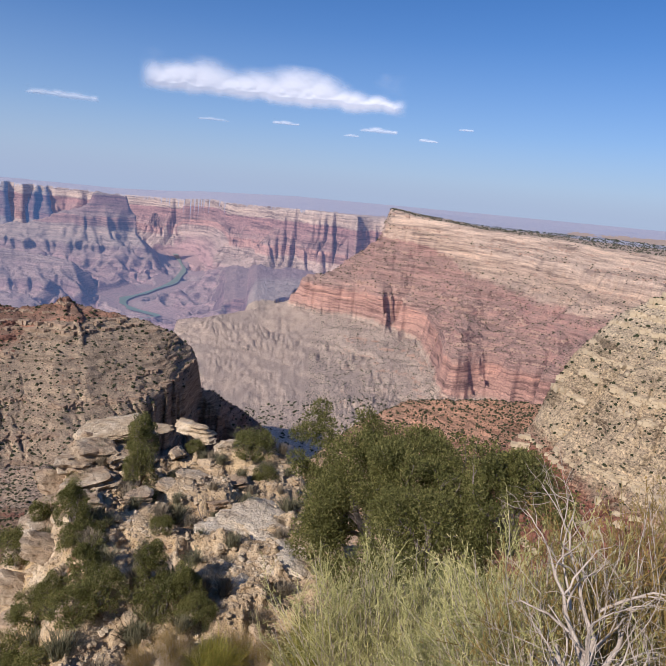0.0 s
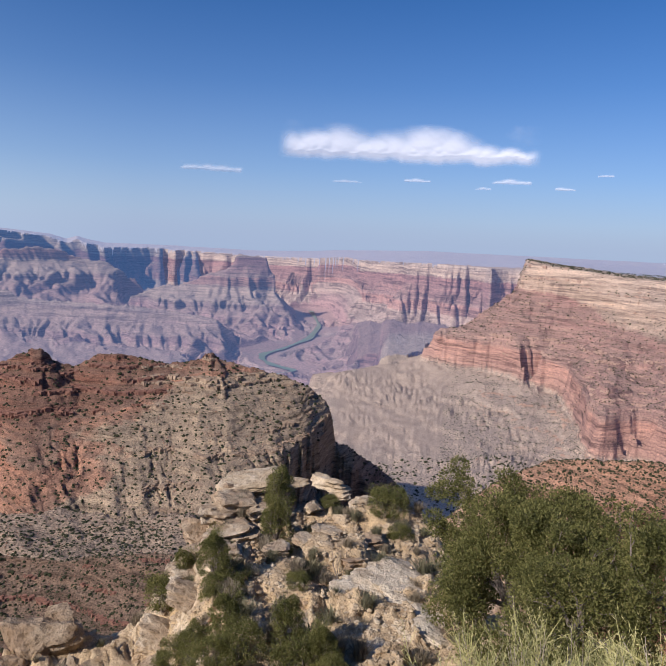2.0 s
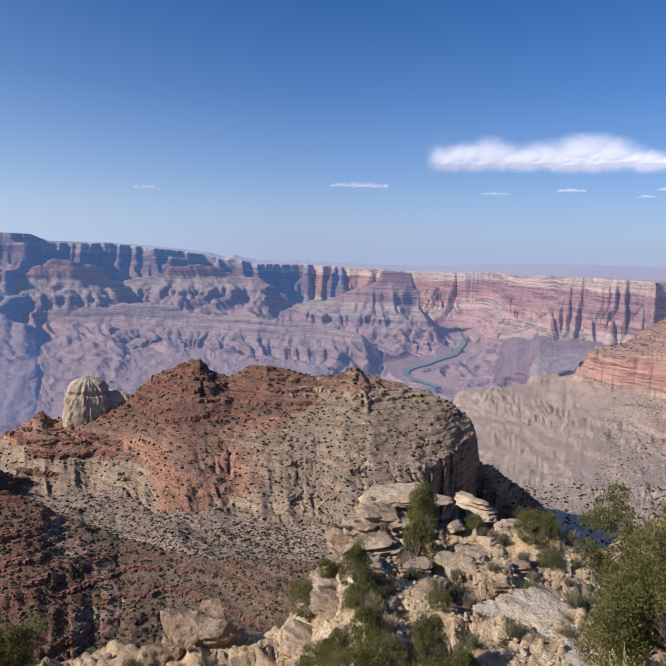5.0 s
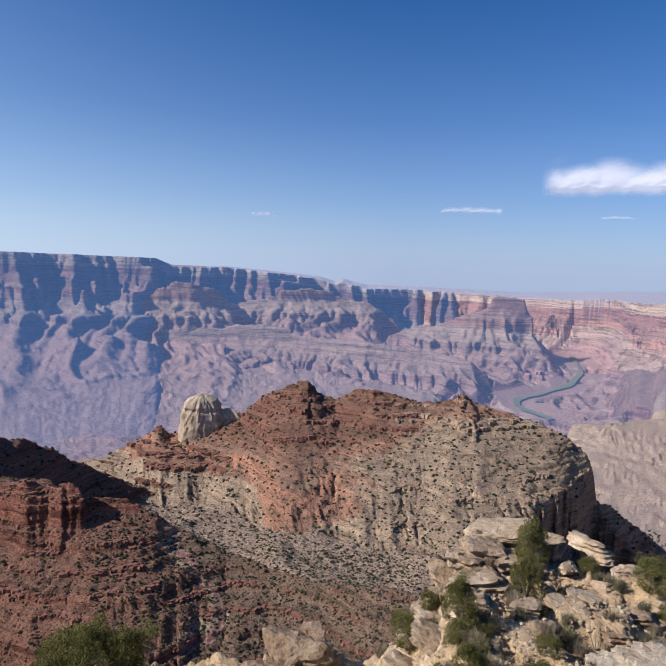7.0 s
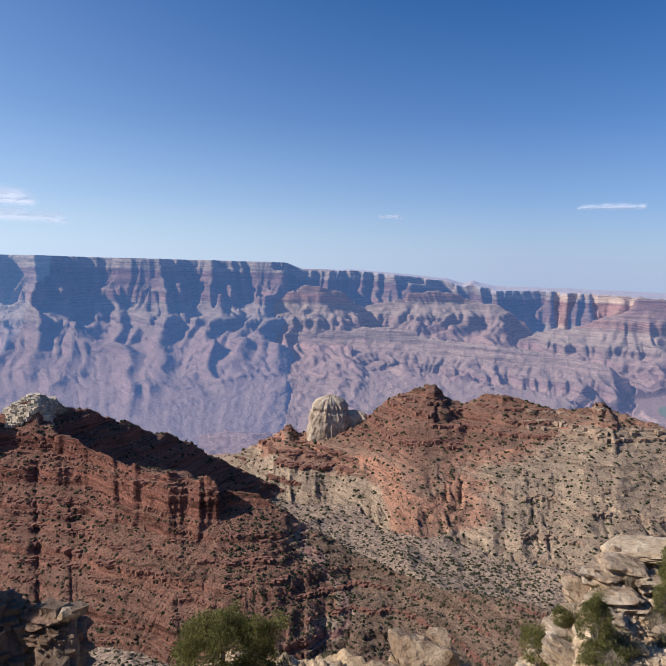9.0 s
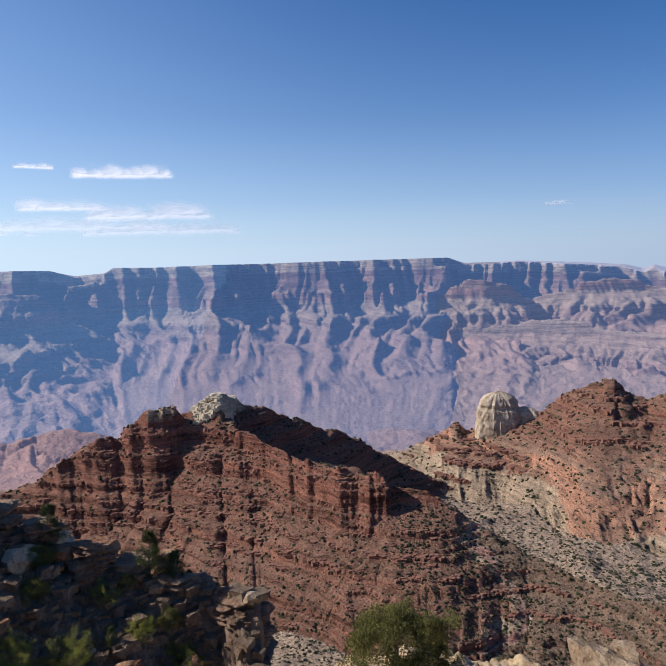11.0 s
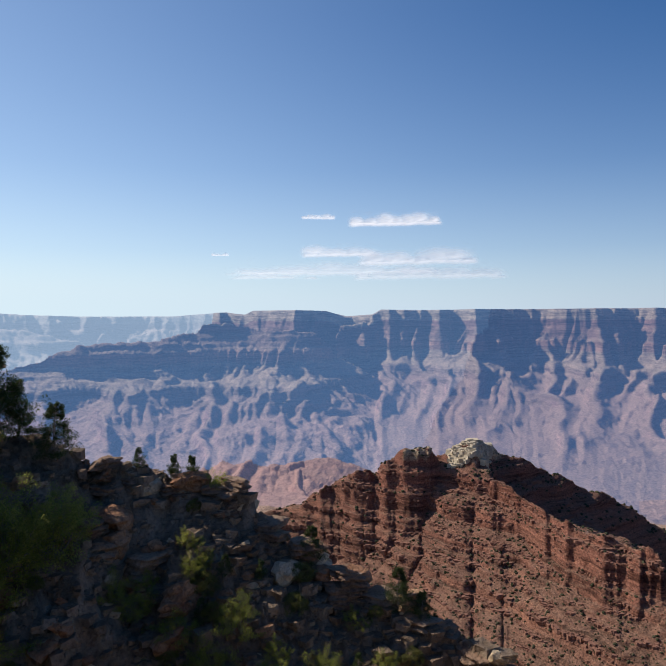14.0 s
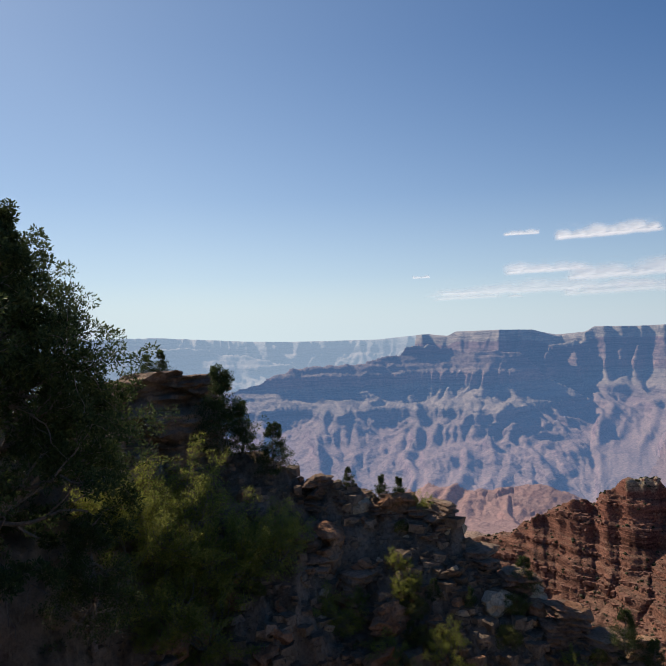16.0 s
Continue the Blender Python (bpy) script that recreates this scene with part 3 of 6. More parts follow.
            free = smooth(*((0.06, 0.15) if name == "red_ridge" else (0.01, 0.06)), side / r2) * (0.25 if name == "pyramid_butte" else 0.5 if name == "red_ridge" else 0.12 if name == "backdrop_hill" else 2.6 if "backdrop" in name else 1.0)
        top = h > CH[cut]
        CH[cut], CI[cut], KEEP[cut] = np.where(top, h, CH[cut]), np.where(top, i + 1, CI[cut]), np.where(top, free, KEEP[cut])
    rg = np.random.RandomState(5)
    seeds = 0.3 * rg.rand(*CH.shape) + np.where(CR > 1240, 1.3, 3.0) * (fbm(CA / 2.3, np.log(CR) / radians(2.3), 4, 900) - 0.5) * 0.165 / step
    CH = wear(CH + CR * radians(step) * seeds * np.minimum(KEEP, 1.5), KEEP, rounds, 0.04)
    return ca, cr, step, CH, CI


def coarse(sheet, a, r):
    """Reads a worn sheet at azimuths and distances: height and form."""
    ca, cr, step, field, form = sheet
    j = np.clip((a - ca[0]) / step, 0, len(ca) - 1.001)
    k = np.clip(np.log(r / cr[0]) / radians(step), 0, len(cr) - 1.001)
    j0, k0 = j.astype(int), k.astype(int)
    fj, fk = j - j0, k - k0
    z = (field[j0, k0] * (1 - fj) + field[j0 + 1, k0] * fj) * (1 - fk) + (field[j0, k0 + 1] * (1 - fj) + field[j0 + 1, k0 + 1] * fj) * fk
    return z, form[np.round(j).astype(int), np.round(k).astype(int)]


Z2, ID2 = np.zeros(R2.shape), np.zeros(R2.shape, int)
near, ahead = int(np.searchsorted(DENSE, 1405)), int(np.searchsorted(DENSE, 1255))
for cut, sheet in ((slice(0, near), worn_sheet(AZ0 + 8, 120.0, 186, 1420, 0.165, 11)), (slice(ahead, ND), worn_sheet(-20.0, 120.0, 1240, 4700, 0.12, 13))):
    z, form = coarse(sheet, A2[:, cut], R2[:, cut])
    w = smooth(1260, 1400, R2[:, cut]) if cut.start else 1.0
    Z2[:, cut] = np.where(w < 1, Z2[:, cut] * (1 - w) + z * w, z) if cut.start else z
    ID2[:, cut] = np.where(w > 0.5, form, ID2[:, cut])
near_floor = smooth(190, 150, R2)
Z2 = Z2 * (1 - near_floor) + near_floor * np.interp(R2, [60, 190], [-95, -150])
S2 = np.interp(Z2, [-400, -362, -300, -60], [-372, -362, -285, -185])
for i, (name, off, kf, kb, length, high, rows) in enumerate([("ground", 0, 0, 0, 60, 10, [(AZ0, 0, 0), (AZ1, 0, 0)])] + LAYERS):
    pick = ID2 == i
    x, y, r, a, h = X2[pick], Y2[pick], R2[pick], A2[pick], Z2[pick]
    if kb is None and off == 0:
        off = curve(rows, a)[1]
    beds = beds_of(name) if i else None
    uneven = fbm(x / length, y / length, 3, 155 + i) - 0.5
    if name in LEVEL:
        flute = fbm(np.radians(a) / 0.02, np.log(r) / 0.02, 3, 630 + i) - 0.5
        cliff = -np.interp(-h + 4 * uneven + (1.0 * flute * smooth(80, 90, -h) * smooth(118, 106, -h) if name == "pyramid_butte" else 0), *beds)
        strat = cliff
    elif beds is not None:
        depth = off - h
        flute = fbm(np.radians(a) / 0.008, np.log(r) / 0.03, 3, 690 + i, True) - 0.6
        cliff = np.interp(depth + (5 * uneven + (4 * flute if name == "east_canyon_wall" else 0)) * smooth(2, 20, depth), *beds)
        depth = np.where(depth < 1, depth, cliff)
        strat = -depth
    else:
        strat = h - off
    # thin broken ledges of uneven thickness
    step = 3.4 if name in SLOPING else 5.5 if name == "east_canyon_wall" else max(6.0, length / 26)
    if i:
        patch = smooth(0.40, 0.56, fbm(x / (length * 0.8), y / (length * 0.8), 3, 340 + i))
        bed = strat + step * 2.2 * vnoise(strat / (step * 2.3), 0 * strat, 150 + i) + step * uneven
        amp = (0.45 + 0.5 * patch) * (1 - 0.7 * smooth(-250, -275, strat) if "backdrop" in name else 1.0) * (smooth(2, 14, -strat) if name not in SLOPING else 1.0)
        strat = strat - amp * np.sin(2 * np.pi * bed / step) * step / (2 * np.pi)
    z = strat if name in LEVEL or i == 0 else strat + off
    # broken rock, and stones on the talus
    z = z + (fbm(np.radians(a) / 0.012, np.log(r) / 0.012, 4, 33 + i) - 0.5) * 0.006 * r * (0.4 if kb is None else 1.0) * np.where(strat > -2, 0.15, 1.0)
    if "backdrop" in name or (i == 0):
        # fine flutes down the far slopes
        flute = fbm(np.radians(a) / 0.0075 + 3 * uneven, np.log(r) / 0.045 + 3 * uneven, 3, 660 + i, True) - 0.6
        z = z + flute * 0.0016 * r * (smooth(-30, -90, strat) if i else smooth(900, 1400, r)) * (0.5 if name == "backdrop_hill" else 1.0)
    if name == "red_ridge":
        # rounded ribs on the soft grey slopes
        rib = fbm(np.radians(a) / 0.022 + 2.5 * uneven, np.log(r) / 0.07 + 2 * uneven, 3, 670, True) - 0.6
        z = z + rib * 0.010 * r * smooth(-122, -150, h)
    wob = fbm(x / (length * 0.7), y / (length * 0.7), 4, 250 + i) - 0.5
    if name in TINT:
        raw = strat - off if name in LEVEL else strat
        strat = np.interp(raw + wob * 26, *TINT[name])
        if name == "pyramid_butte":
            w = smooth(49, 46.5, a + 10 * wob)
            strat = strat * (1 - w) - 420 * w
        if name == "red_ridge":
            # the red beds thin out towards the tan end of the ridge
            tan = smooth(35, 22, a + 8 * wob)
            strat = np.interp(raw + wob * 22 - 36 * tan, *TINT[name])
            strat = np.where((strat < -150) & (strat > -235), strat * (1 - tan) + np.interp(raw, [-366, -150, -100], [-210, -188, -184]) * tan, strat)
    elif name == "east_canyon_wall":
        # the cream beds dip towards the near end
        strat = np.where(strat > -6, strat, strat + (30 * smooth(-6, -15, a) + 14 * wob) * smooth(-6, -30, strat) * smooth(-150, -90, strat))
    elif i == 0:
        strat = np.interp(z, [-400, -362, -300, -60], [-372, -362, -285, -185])
    Z2[pick], S2[pick] = z, strat
# the river's bed
band = (R2 > 1300) & (R2 < 3600)
xb, yb = X2[band], Y2[band]
best = np.full(xb.shape, 1e9)
for qx, qy in zip(river_x, river_y):
    best = np.minimum(best, (xb - qx) ** 2 + (yb - qy) ** 2)
best = np.sqrt(best)
before = Z2[band].copy()
Z2[band] = np.where(best < 190, np.minimum(Z2[band], -367 + np.maximum(best - 26, 0) * 0.16 + np.maximum(best - 90, 0) * 0.9), Z2[band])
S2[band] = np.where(Z2[band] < before - 1, np.minimum(S2[band], Z2[band] + 40), S2[band])

# rows closer where the slope faces the viewpoint and is not hidden
EL2 = np.arctan2(Z2, R2)
run = np.maximum.accumulate(EL2, axis=1)
seen = np.where(EL2 >= run - 0.004, 1.0, 0.12) * smooth(90, 190, R2) + 0.05
ds = (np.abs(np.diff(EL2, axis=1)) + 0.012 * np.diff(np.log(R2), axis=1)) * seen[:, 1:]
cdf = np.concatenate([np.zeros((NAZ, 1)), np.cumsum(ds, axis=1)], axis=1)
cdf /= cdf[:, -1:]
pad = np.vstack([cdf[:1]] * 6 + [cdf] + [cdf[-1:]] * 6)
cs = np.cumsum(np.vstack([np.zeros((1, pad.shape[1])), pad]), axis=0)
cdf = (cs[13:] - cs[:-13]) / 13
want = np.linspace(0, 1, NR)
GR = np.empty((NAZ, NR))
GZ, GS = GR.copy(), GR.copy()
GI = np.empty((NAZ, NR), int)
for j in range(NAZ):
    GR[j] = np.interp(want, cdf[j], DENSE)
    GZ[j] = np.interp(GR[j], DENSE, Z2[j])
    GS[j] = np.interp(GR[j], DENSE, S2[j])
    GI[j] = ID2[j, np.clip(np.searchsorted(DENSE, GR[j]), 0, len(DENSE) - 1)]


def ground_z(a, r):
    """Height of the canyon sheet over the eye's level at an azimuth and a distance."""
    j = np.clip((a - AZ0) / (AZ1 - AZ0) * (NAZ - 1), 0, NAZ - 1.001)
    k = np.clip(np.interp(r, DENSE, np.arange(ND)), 0, ND - 1.001)
    j0, k0 = j.astype(int), k.astype(int)
    fj, fk = j - j0, k - k0
    return (Z2[j0, k0] * (1 - fj) + Z2[j0 + 1, k0] * fj) * (1 - fk) + (Z2[j0, k0 + 1] * (1 - fj) + Z2[j0 + 1, k0 + 1] * fj) * fk


def mesh_of(name, verts, faces, mat, flat=False, attr=None):
    """A mesh from arrays of places and of quads or triangles."""
    me = bpy.data.meshes.new(name)
    n = faces.shape[1]
    me.vertices.add(len(verts))
    me.vertices.foreach_set("co", np.asarray(verts, np.float32).ravel())
    me.loops.add(faces.size)
    me.loops.foreach_set("vertex_index", faces.astype(np.int32).ravel())
    me.polygons.add(len(faces))
    me.polygons.foreach_set("loop_start", np.arange(0, faces.size, n, dtype=np.int32))
    me.polygons.foreach_set("use_smooth", np.full(len(faces), not flat))
    if attr is not None:
        a = me.attributes.new("strat", "FLOAT", "POINT")
        a.data.foreach_set("value", np.asarray(attr, np.float32))
    me.update(calc_edges=True)
    me.materials.append(mat)
    return me


def take(faces, verts, *more):
    """Keeps the points that the faces use."""
    used = np.unique(faces)
    back = np.full(len(verts), -1)
    back[used] = np.arange(len(used))
    return back[faces], verts[used], *[m[used] for m in more]


gverts = np.stack([-GR * np.sin(np.radians(az))[:, None], GR * np.cos(np.radians(az))[:, None], GZ + EYE], -1).reshape(-1, 3)
gj, gk = np.meshgrid(np.arange(NAZ - 1), np.arange(NR - 1), indexing="ij")
v0 = (gj * NR + gk).ravel()
gfaces = np.stack([v0, v0 + 1, v0 + NR + 1, v0 + NR], -1)
gid = GI[:-1, :-1].ravel()
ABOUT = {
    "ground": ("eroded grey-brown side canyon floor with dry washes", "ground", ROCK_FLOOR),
    "backdrop_floor": ("hazy mauve shale hills along the canyon floor", "canyon floor", ROCK_HAZE_MAUVE),
    "backdrop_north_rim": ("distant flat-topped canyon rim with shaded cliffs and buttresses, painted with blue haze", "canyon wall", ROCK_FAR),
    "backdrop_temple_ridge": ("hazy stepped ridge of distant canyon temples", "ridge", ROCK_HAZE_MAUVE),
    "backdrop_west_temple": ("haze-painted blue stepped temples, rim and slopes of the western canyon", "ridge", ROCK_HAZE),
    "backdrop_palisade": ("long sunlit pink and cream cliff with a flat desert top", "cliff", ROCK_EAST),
    "backdrop_butte": ("dark shaded flat-topped butte far in the canyon", "butte", ROCK_HAZE_MAUVE),
    "backdrop_terrace": ("pale tan terrace with a broken cliff edge above gullied slopes", "terrace", ROCK_HAZE_MAUVE),
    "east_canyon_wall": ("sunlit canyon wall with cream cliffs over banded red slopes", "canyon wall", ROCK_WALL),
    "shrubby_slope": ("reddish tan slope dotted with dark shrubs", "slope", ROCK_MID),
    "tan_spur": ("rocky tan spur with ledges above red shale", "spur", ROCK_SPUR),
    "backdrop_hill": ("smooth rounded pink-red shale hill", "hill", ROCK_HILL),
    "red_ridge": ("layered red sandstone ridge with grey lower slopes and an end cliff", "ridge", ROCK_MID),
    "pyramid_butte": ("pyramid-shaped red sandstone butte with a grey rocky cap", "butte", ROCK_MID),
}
# desert plain: thick distance haze put into the emission
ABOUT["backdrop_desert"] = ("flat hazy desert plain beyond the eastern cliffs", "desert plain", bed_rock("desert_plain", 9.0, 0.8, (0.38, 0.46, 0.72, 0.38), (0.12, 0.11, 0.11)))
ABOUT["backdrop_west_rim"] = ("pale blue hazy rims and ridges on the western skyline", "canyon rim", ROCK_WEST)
names = ["ground"] + [l[0] for l in LAYERS] + ["backdrop_desert", "backdrop_west_rim", "backdrop_floor"]
# faces far to the west go to rock with thicker haze painted in
west = (np.repeat(az[:-1], NR - 1) + (GR[:-1, :-1].ravel() - 3000) / 400 > 96) & (GR[:-1, :-1].ravel() > 2900) & (np.repeat(az[:-1], NR - 1) > 90.8)
gid = np.where(west, len(names) - 2, gid)
far = (gid == 0) & ~west & (GR[:-1, :-1].ravel() > 1000)
gid = np.where(far, np.where(np.repeat(az[:-1], NR - 1) > 58, 1, len(names) - 1), gid)
gid = np.where((gid == 1) & (np.repeat(az[:-1], NR - 1) + GR[:-1, :-1].ravel() / 250 > 82) & (GR[:-1, :-1].ravel() > 1345), names.index("backdrop_west_temple"), gid)
plain = (GS[:-1, :-1].ravel() > -4) & (GR[:-1, :-1].ravel() > 2500) & (np.repeat(az[:-1], NR - 1) < 46) & ~west
gid = np.where(plain, len(names) - 3, gid)
# forms that the eye splits into beds: part, lowest bed
BANDS = {
    "red_ridge": [("ledgy_crest", -118), ("grey_slope", -9999)],
    "pyramid_butte": [("rocky_cap", -56), ("ledgy_flank", -88), ("talus_foot", -9999)],
    "east_canyon_wall": [("rim_cliff", -48), ("red_slope", -138), ("cliff_band", -176), ("base_slope", -9999)],
    "tan_spur": [("cream_cliff", -48), ("red_shale", -9999)],
}


def part(name, me, parent, label=""):
    ob = new(name, me)
    ob.parent = parent
    return tagged(ob, label)


fstrat = GS[:-1, :-1].ravel()
faz, frr = np.repeat(az[:-1], NR - 1), GR[:-1, :-1].ravel()
fedge = 2.2 * (fbm(gverts[v0, 0] / 90, gverts[v0, 1] / 90, 4, 611) - 0.5)
wall = gid == names.index("east_canyon_wall")
floor_id = len(names) - 1
wall_rim = np.repeat(curve(next(l[6] for l in LAYERS if l[0] == 'east_canyon_wall'), az[:-1])[0], NR - 1)
gid = np.where(wall & (faz < -2.3) & (fstrat > -6) & (frr > np.maximum(wall_rim + 220, 1150)), len(names) - 3, gid)
# talus under the wall, with a thinner haze painted into its emission
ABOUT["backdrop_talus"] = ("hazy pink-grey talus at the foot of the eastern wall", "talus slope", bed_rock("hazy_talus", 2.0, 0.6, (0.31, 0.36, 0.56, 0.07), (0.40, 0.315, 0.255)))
names.append("backdrop_talus")
gid = np.where(np.isin(gid, [k for k, n in enumerate(names) if "backdrop" in n]) & (faz > 74) & (frr < 1345), names.index("backdrop_hill"), gid)
gid = np.where((wall & (fstrat + 4 * fedge < -181)) | (np.isin(gid, [k for k, n in enumerate(names) if n == "backdrop_bench"]) & (frr < 1400)) | ((gid == floor_id) & (frr + 110 * fedge < 1420) & (faz < 13)), floor_id + 1, gid)
gid = np.where(np.isin(gid, [k for k, n in enumerate(names) if n == "backdrop_bench"]), floor_id, gid)
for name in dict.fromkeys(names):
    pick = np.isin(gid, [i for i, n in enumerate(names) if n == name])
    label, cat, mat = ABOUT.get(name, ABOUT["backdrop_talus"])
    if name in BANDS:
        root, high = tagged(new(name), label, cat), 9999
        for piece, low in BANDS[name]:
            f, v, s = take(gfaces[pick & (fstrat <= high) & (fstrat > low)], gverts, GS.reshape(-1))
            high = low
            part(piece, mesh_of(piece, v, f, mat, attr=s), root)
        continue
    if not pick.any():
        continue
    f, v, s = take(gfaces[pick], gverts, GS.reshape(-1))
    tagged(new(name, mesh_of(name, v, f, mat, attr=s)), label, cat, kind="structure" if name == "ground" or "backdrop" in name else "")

# river
rt = np.stack([np.gradient(river_x), np.gradient(river_y)], -1)
rt /= np.linalg.norm(rt, axis=1)[:, None]
half = 10 + 2 * np.sin(np.arange(len(river_x)) * 0.5) + 3 * np.sin(np.arange(len(river_x)) * 0.21)
left = np.stack([river_x - rt[:, 1] * half, river_y + rt[:, 0] * half, np.full(len(river_x), -363.0)], -1)
right = np.stack([river_x + rt[:, 1] * half, river_y - rt[:, 0] * half, np.full(len(river_x), -363.0)], -1)
rverts = np.concatenate([left, right]) + (0, 0, EYE)
i0 = np.arange(len(river_x) - 1)
rfaces = np.stack([i0, i0 + len(river_x), i0 + 1 + len(river_x), i0 + 1], -1)
WATER, nt, b = nodes_of("river_water")
b.inputs["Base Color"].default_value = (0.17, 0.23, 0.23, 1)
b.inputs["Roughness"].default_value = 0.35
tagged(new("river", mesh_of("river", rverts, rfaces, WATER)), "blue-green winding river on the canyon floor", "river", kind="structure")


# ---- near ground: the rim under the viewpoint and its spurs ----
def vnoise3(p, seed=0):
    """Value noise in space, 0 to 1, for an array of places."""
    i = np.floor(p)
    f = p - i
    f = f * f * (3 - 2 * f)
    out = 0
    for k in range(8):
        o = np.array([k & 1, (k >> 1) & 1, k >> 2])
        w = np.prod(np.where(o, f, 1 - f), axis=1)
        q = i + o
        out = out + w * _hash(q[:, 0] + 57 * q[:, 2], q[:, 1] - 131 * q[:, 2], seed)
    return out


def polar(a, r, z=0.0):
    """A place from azimuth, distance and height over the eye."""
    return Vector((-r * math.sin(radians(a)), r * math.cos(radians(a)), z + EYE))


NEAR_CREST = [(66.5, 17.5, -50), (68.4, 18.2, -34), (69.0, 18.3, -27.6), (71.0, 18.6, -26.9), (72.3, 18.6, -27.3), (72.9, 18.9, -27.6), (73.5, 19.2, -26.2), (75.9, 19.4, -25.3), (80.4, 19.8, -23.6), (84, 20.2, -21.7),
              (88.2, 21, -19.5), (90.3, 21.5, -17.6), (92.7, 22.3, -15.0), (96, 22.5, -14.4), (99.7, 23, -13.4), (104.9, 24, -11.0), (107.1, 24.5, -9.3), (112, 25, -8.0), (116, 25.5, -7.0), (122, 25, -5.5), (134, 24, -3.5), (150, 20, -4)]


def near_z(a, r):
    """Height of the near ground over the eye's level."""
    x, y = -r * np.sin(np.radians(a)), r * np.cos(np.radians(a))
    front = [0, 1.3, 3, 6, 11, 17, 25, 29, 40, 63]
    right = np.interp(r, front, [-1.6, -1.65, -2.8, -5.6, -8.9, -10.6, -15, -20, -46, -97])
    spur = np.interp(r, front, [-1.6, -1.65, -3.2, -6.0, -10.0, -10.7, -10.9, -17, -48, -97])
    mid = np.interp(r, front, [-1.6, -1.65, -3.4, -7.0, -12.2, -14.3, -15.8, -22, -52, -97])
    left = np.interp(r, front, [-1.6, -1.65, -3.4, -7.0, -12.5, -15.5, -18, -24, -52, -97])
    back = np.full_like(r, -1.75) + 0.3 * (fbm(x / 9, y / 9, 3, 5) - 0.5)
    w = smooth(-4, 4, a)
    z = right * (1 - w) + spur * w
    w = smooth(22, 30, a)
    z = z * (1 - w) + mid * w
    w = smooth(58, 70, a)
    z = z * (1 - w) + left * w
    # outcrop edge
    edge = 27.5 - 0.14 * np.maximum(a - 12, 0) - 0.35 * np.maximum(10 - a, 0)
    z = z - np.maximum(r - edge, 0) * 1.2 * smooth(-2, 4, a) * smooth(30, 24, a)
    rc, zc = curve(NEAR_CREST, a)
    rel = rc - r
    n = fbm(x / 3.0, y / 3.0, 5, 61, True) - 0.6
    s = zc - np.maximum(rel, 0) * (0.78 + 0.5 * n) - np.maximum(-rel, 0) * 2.2 + n * 1.1 * smooth(0.2, 3, np.abs(rel))
    z = np.maximum(z, s)
    n = fbm(x / 2.1, y / 2.1, 6, 62, True) - 0.6
    m = fbm(x / 0.6, y / 0.6, 5, 63, True) - 0.6
    rough = smooth(1.5, 7, r)
    z = z + n * 1.3 * rough + m * 0.5 * rough
    # ledges
    st = 0.55
    z = z - 0.85 * np.sin(2 * np.pi * z / st + 2 * n) * st / (2 * np.pi) * rough
    w = smooth(AZ1 - 8, AZ1 + 6, a)
    z = z * (1 - w) + back * w
    w = smooth(-52, -66, a)
    return z * (1 - w) + back * w


NA, NN = 960, 250
na = np.concatenate([np.linspace(AZ0, AZ1, NA - 60), np.linspace(AZ1, AZ0 + 360, 62)[1:]])
nr = np.concatenate([[0.05], np.exp(np.linspace(math.log(0.8), math.log(34), NN - 24)), np.linspace(34.6, 62.5, 23)])
NA2, NR2 = np.meshgrid(np.where(na > 190, na - 360, na), nr, indexing="ij")
NZ = near_z(NA2, NR2)
nverts = np.stack([-NR2 * np.sin(np.radians(NA2)), NR2 * np.cos(np.radians(NA2)), NZ + EYE], -1).reshape(-1, 3)
jj, kk = np.meshgrid(np.arange(len(na) - 1), np.arange(NN - 1), indexing="ij")
v0 = (jj * NN + kk).ravel()
nfaces = np.stack([v0, v0 + 1, v0 + NN + 1, v0 + NN], -1)


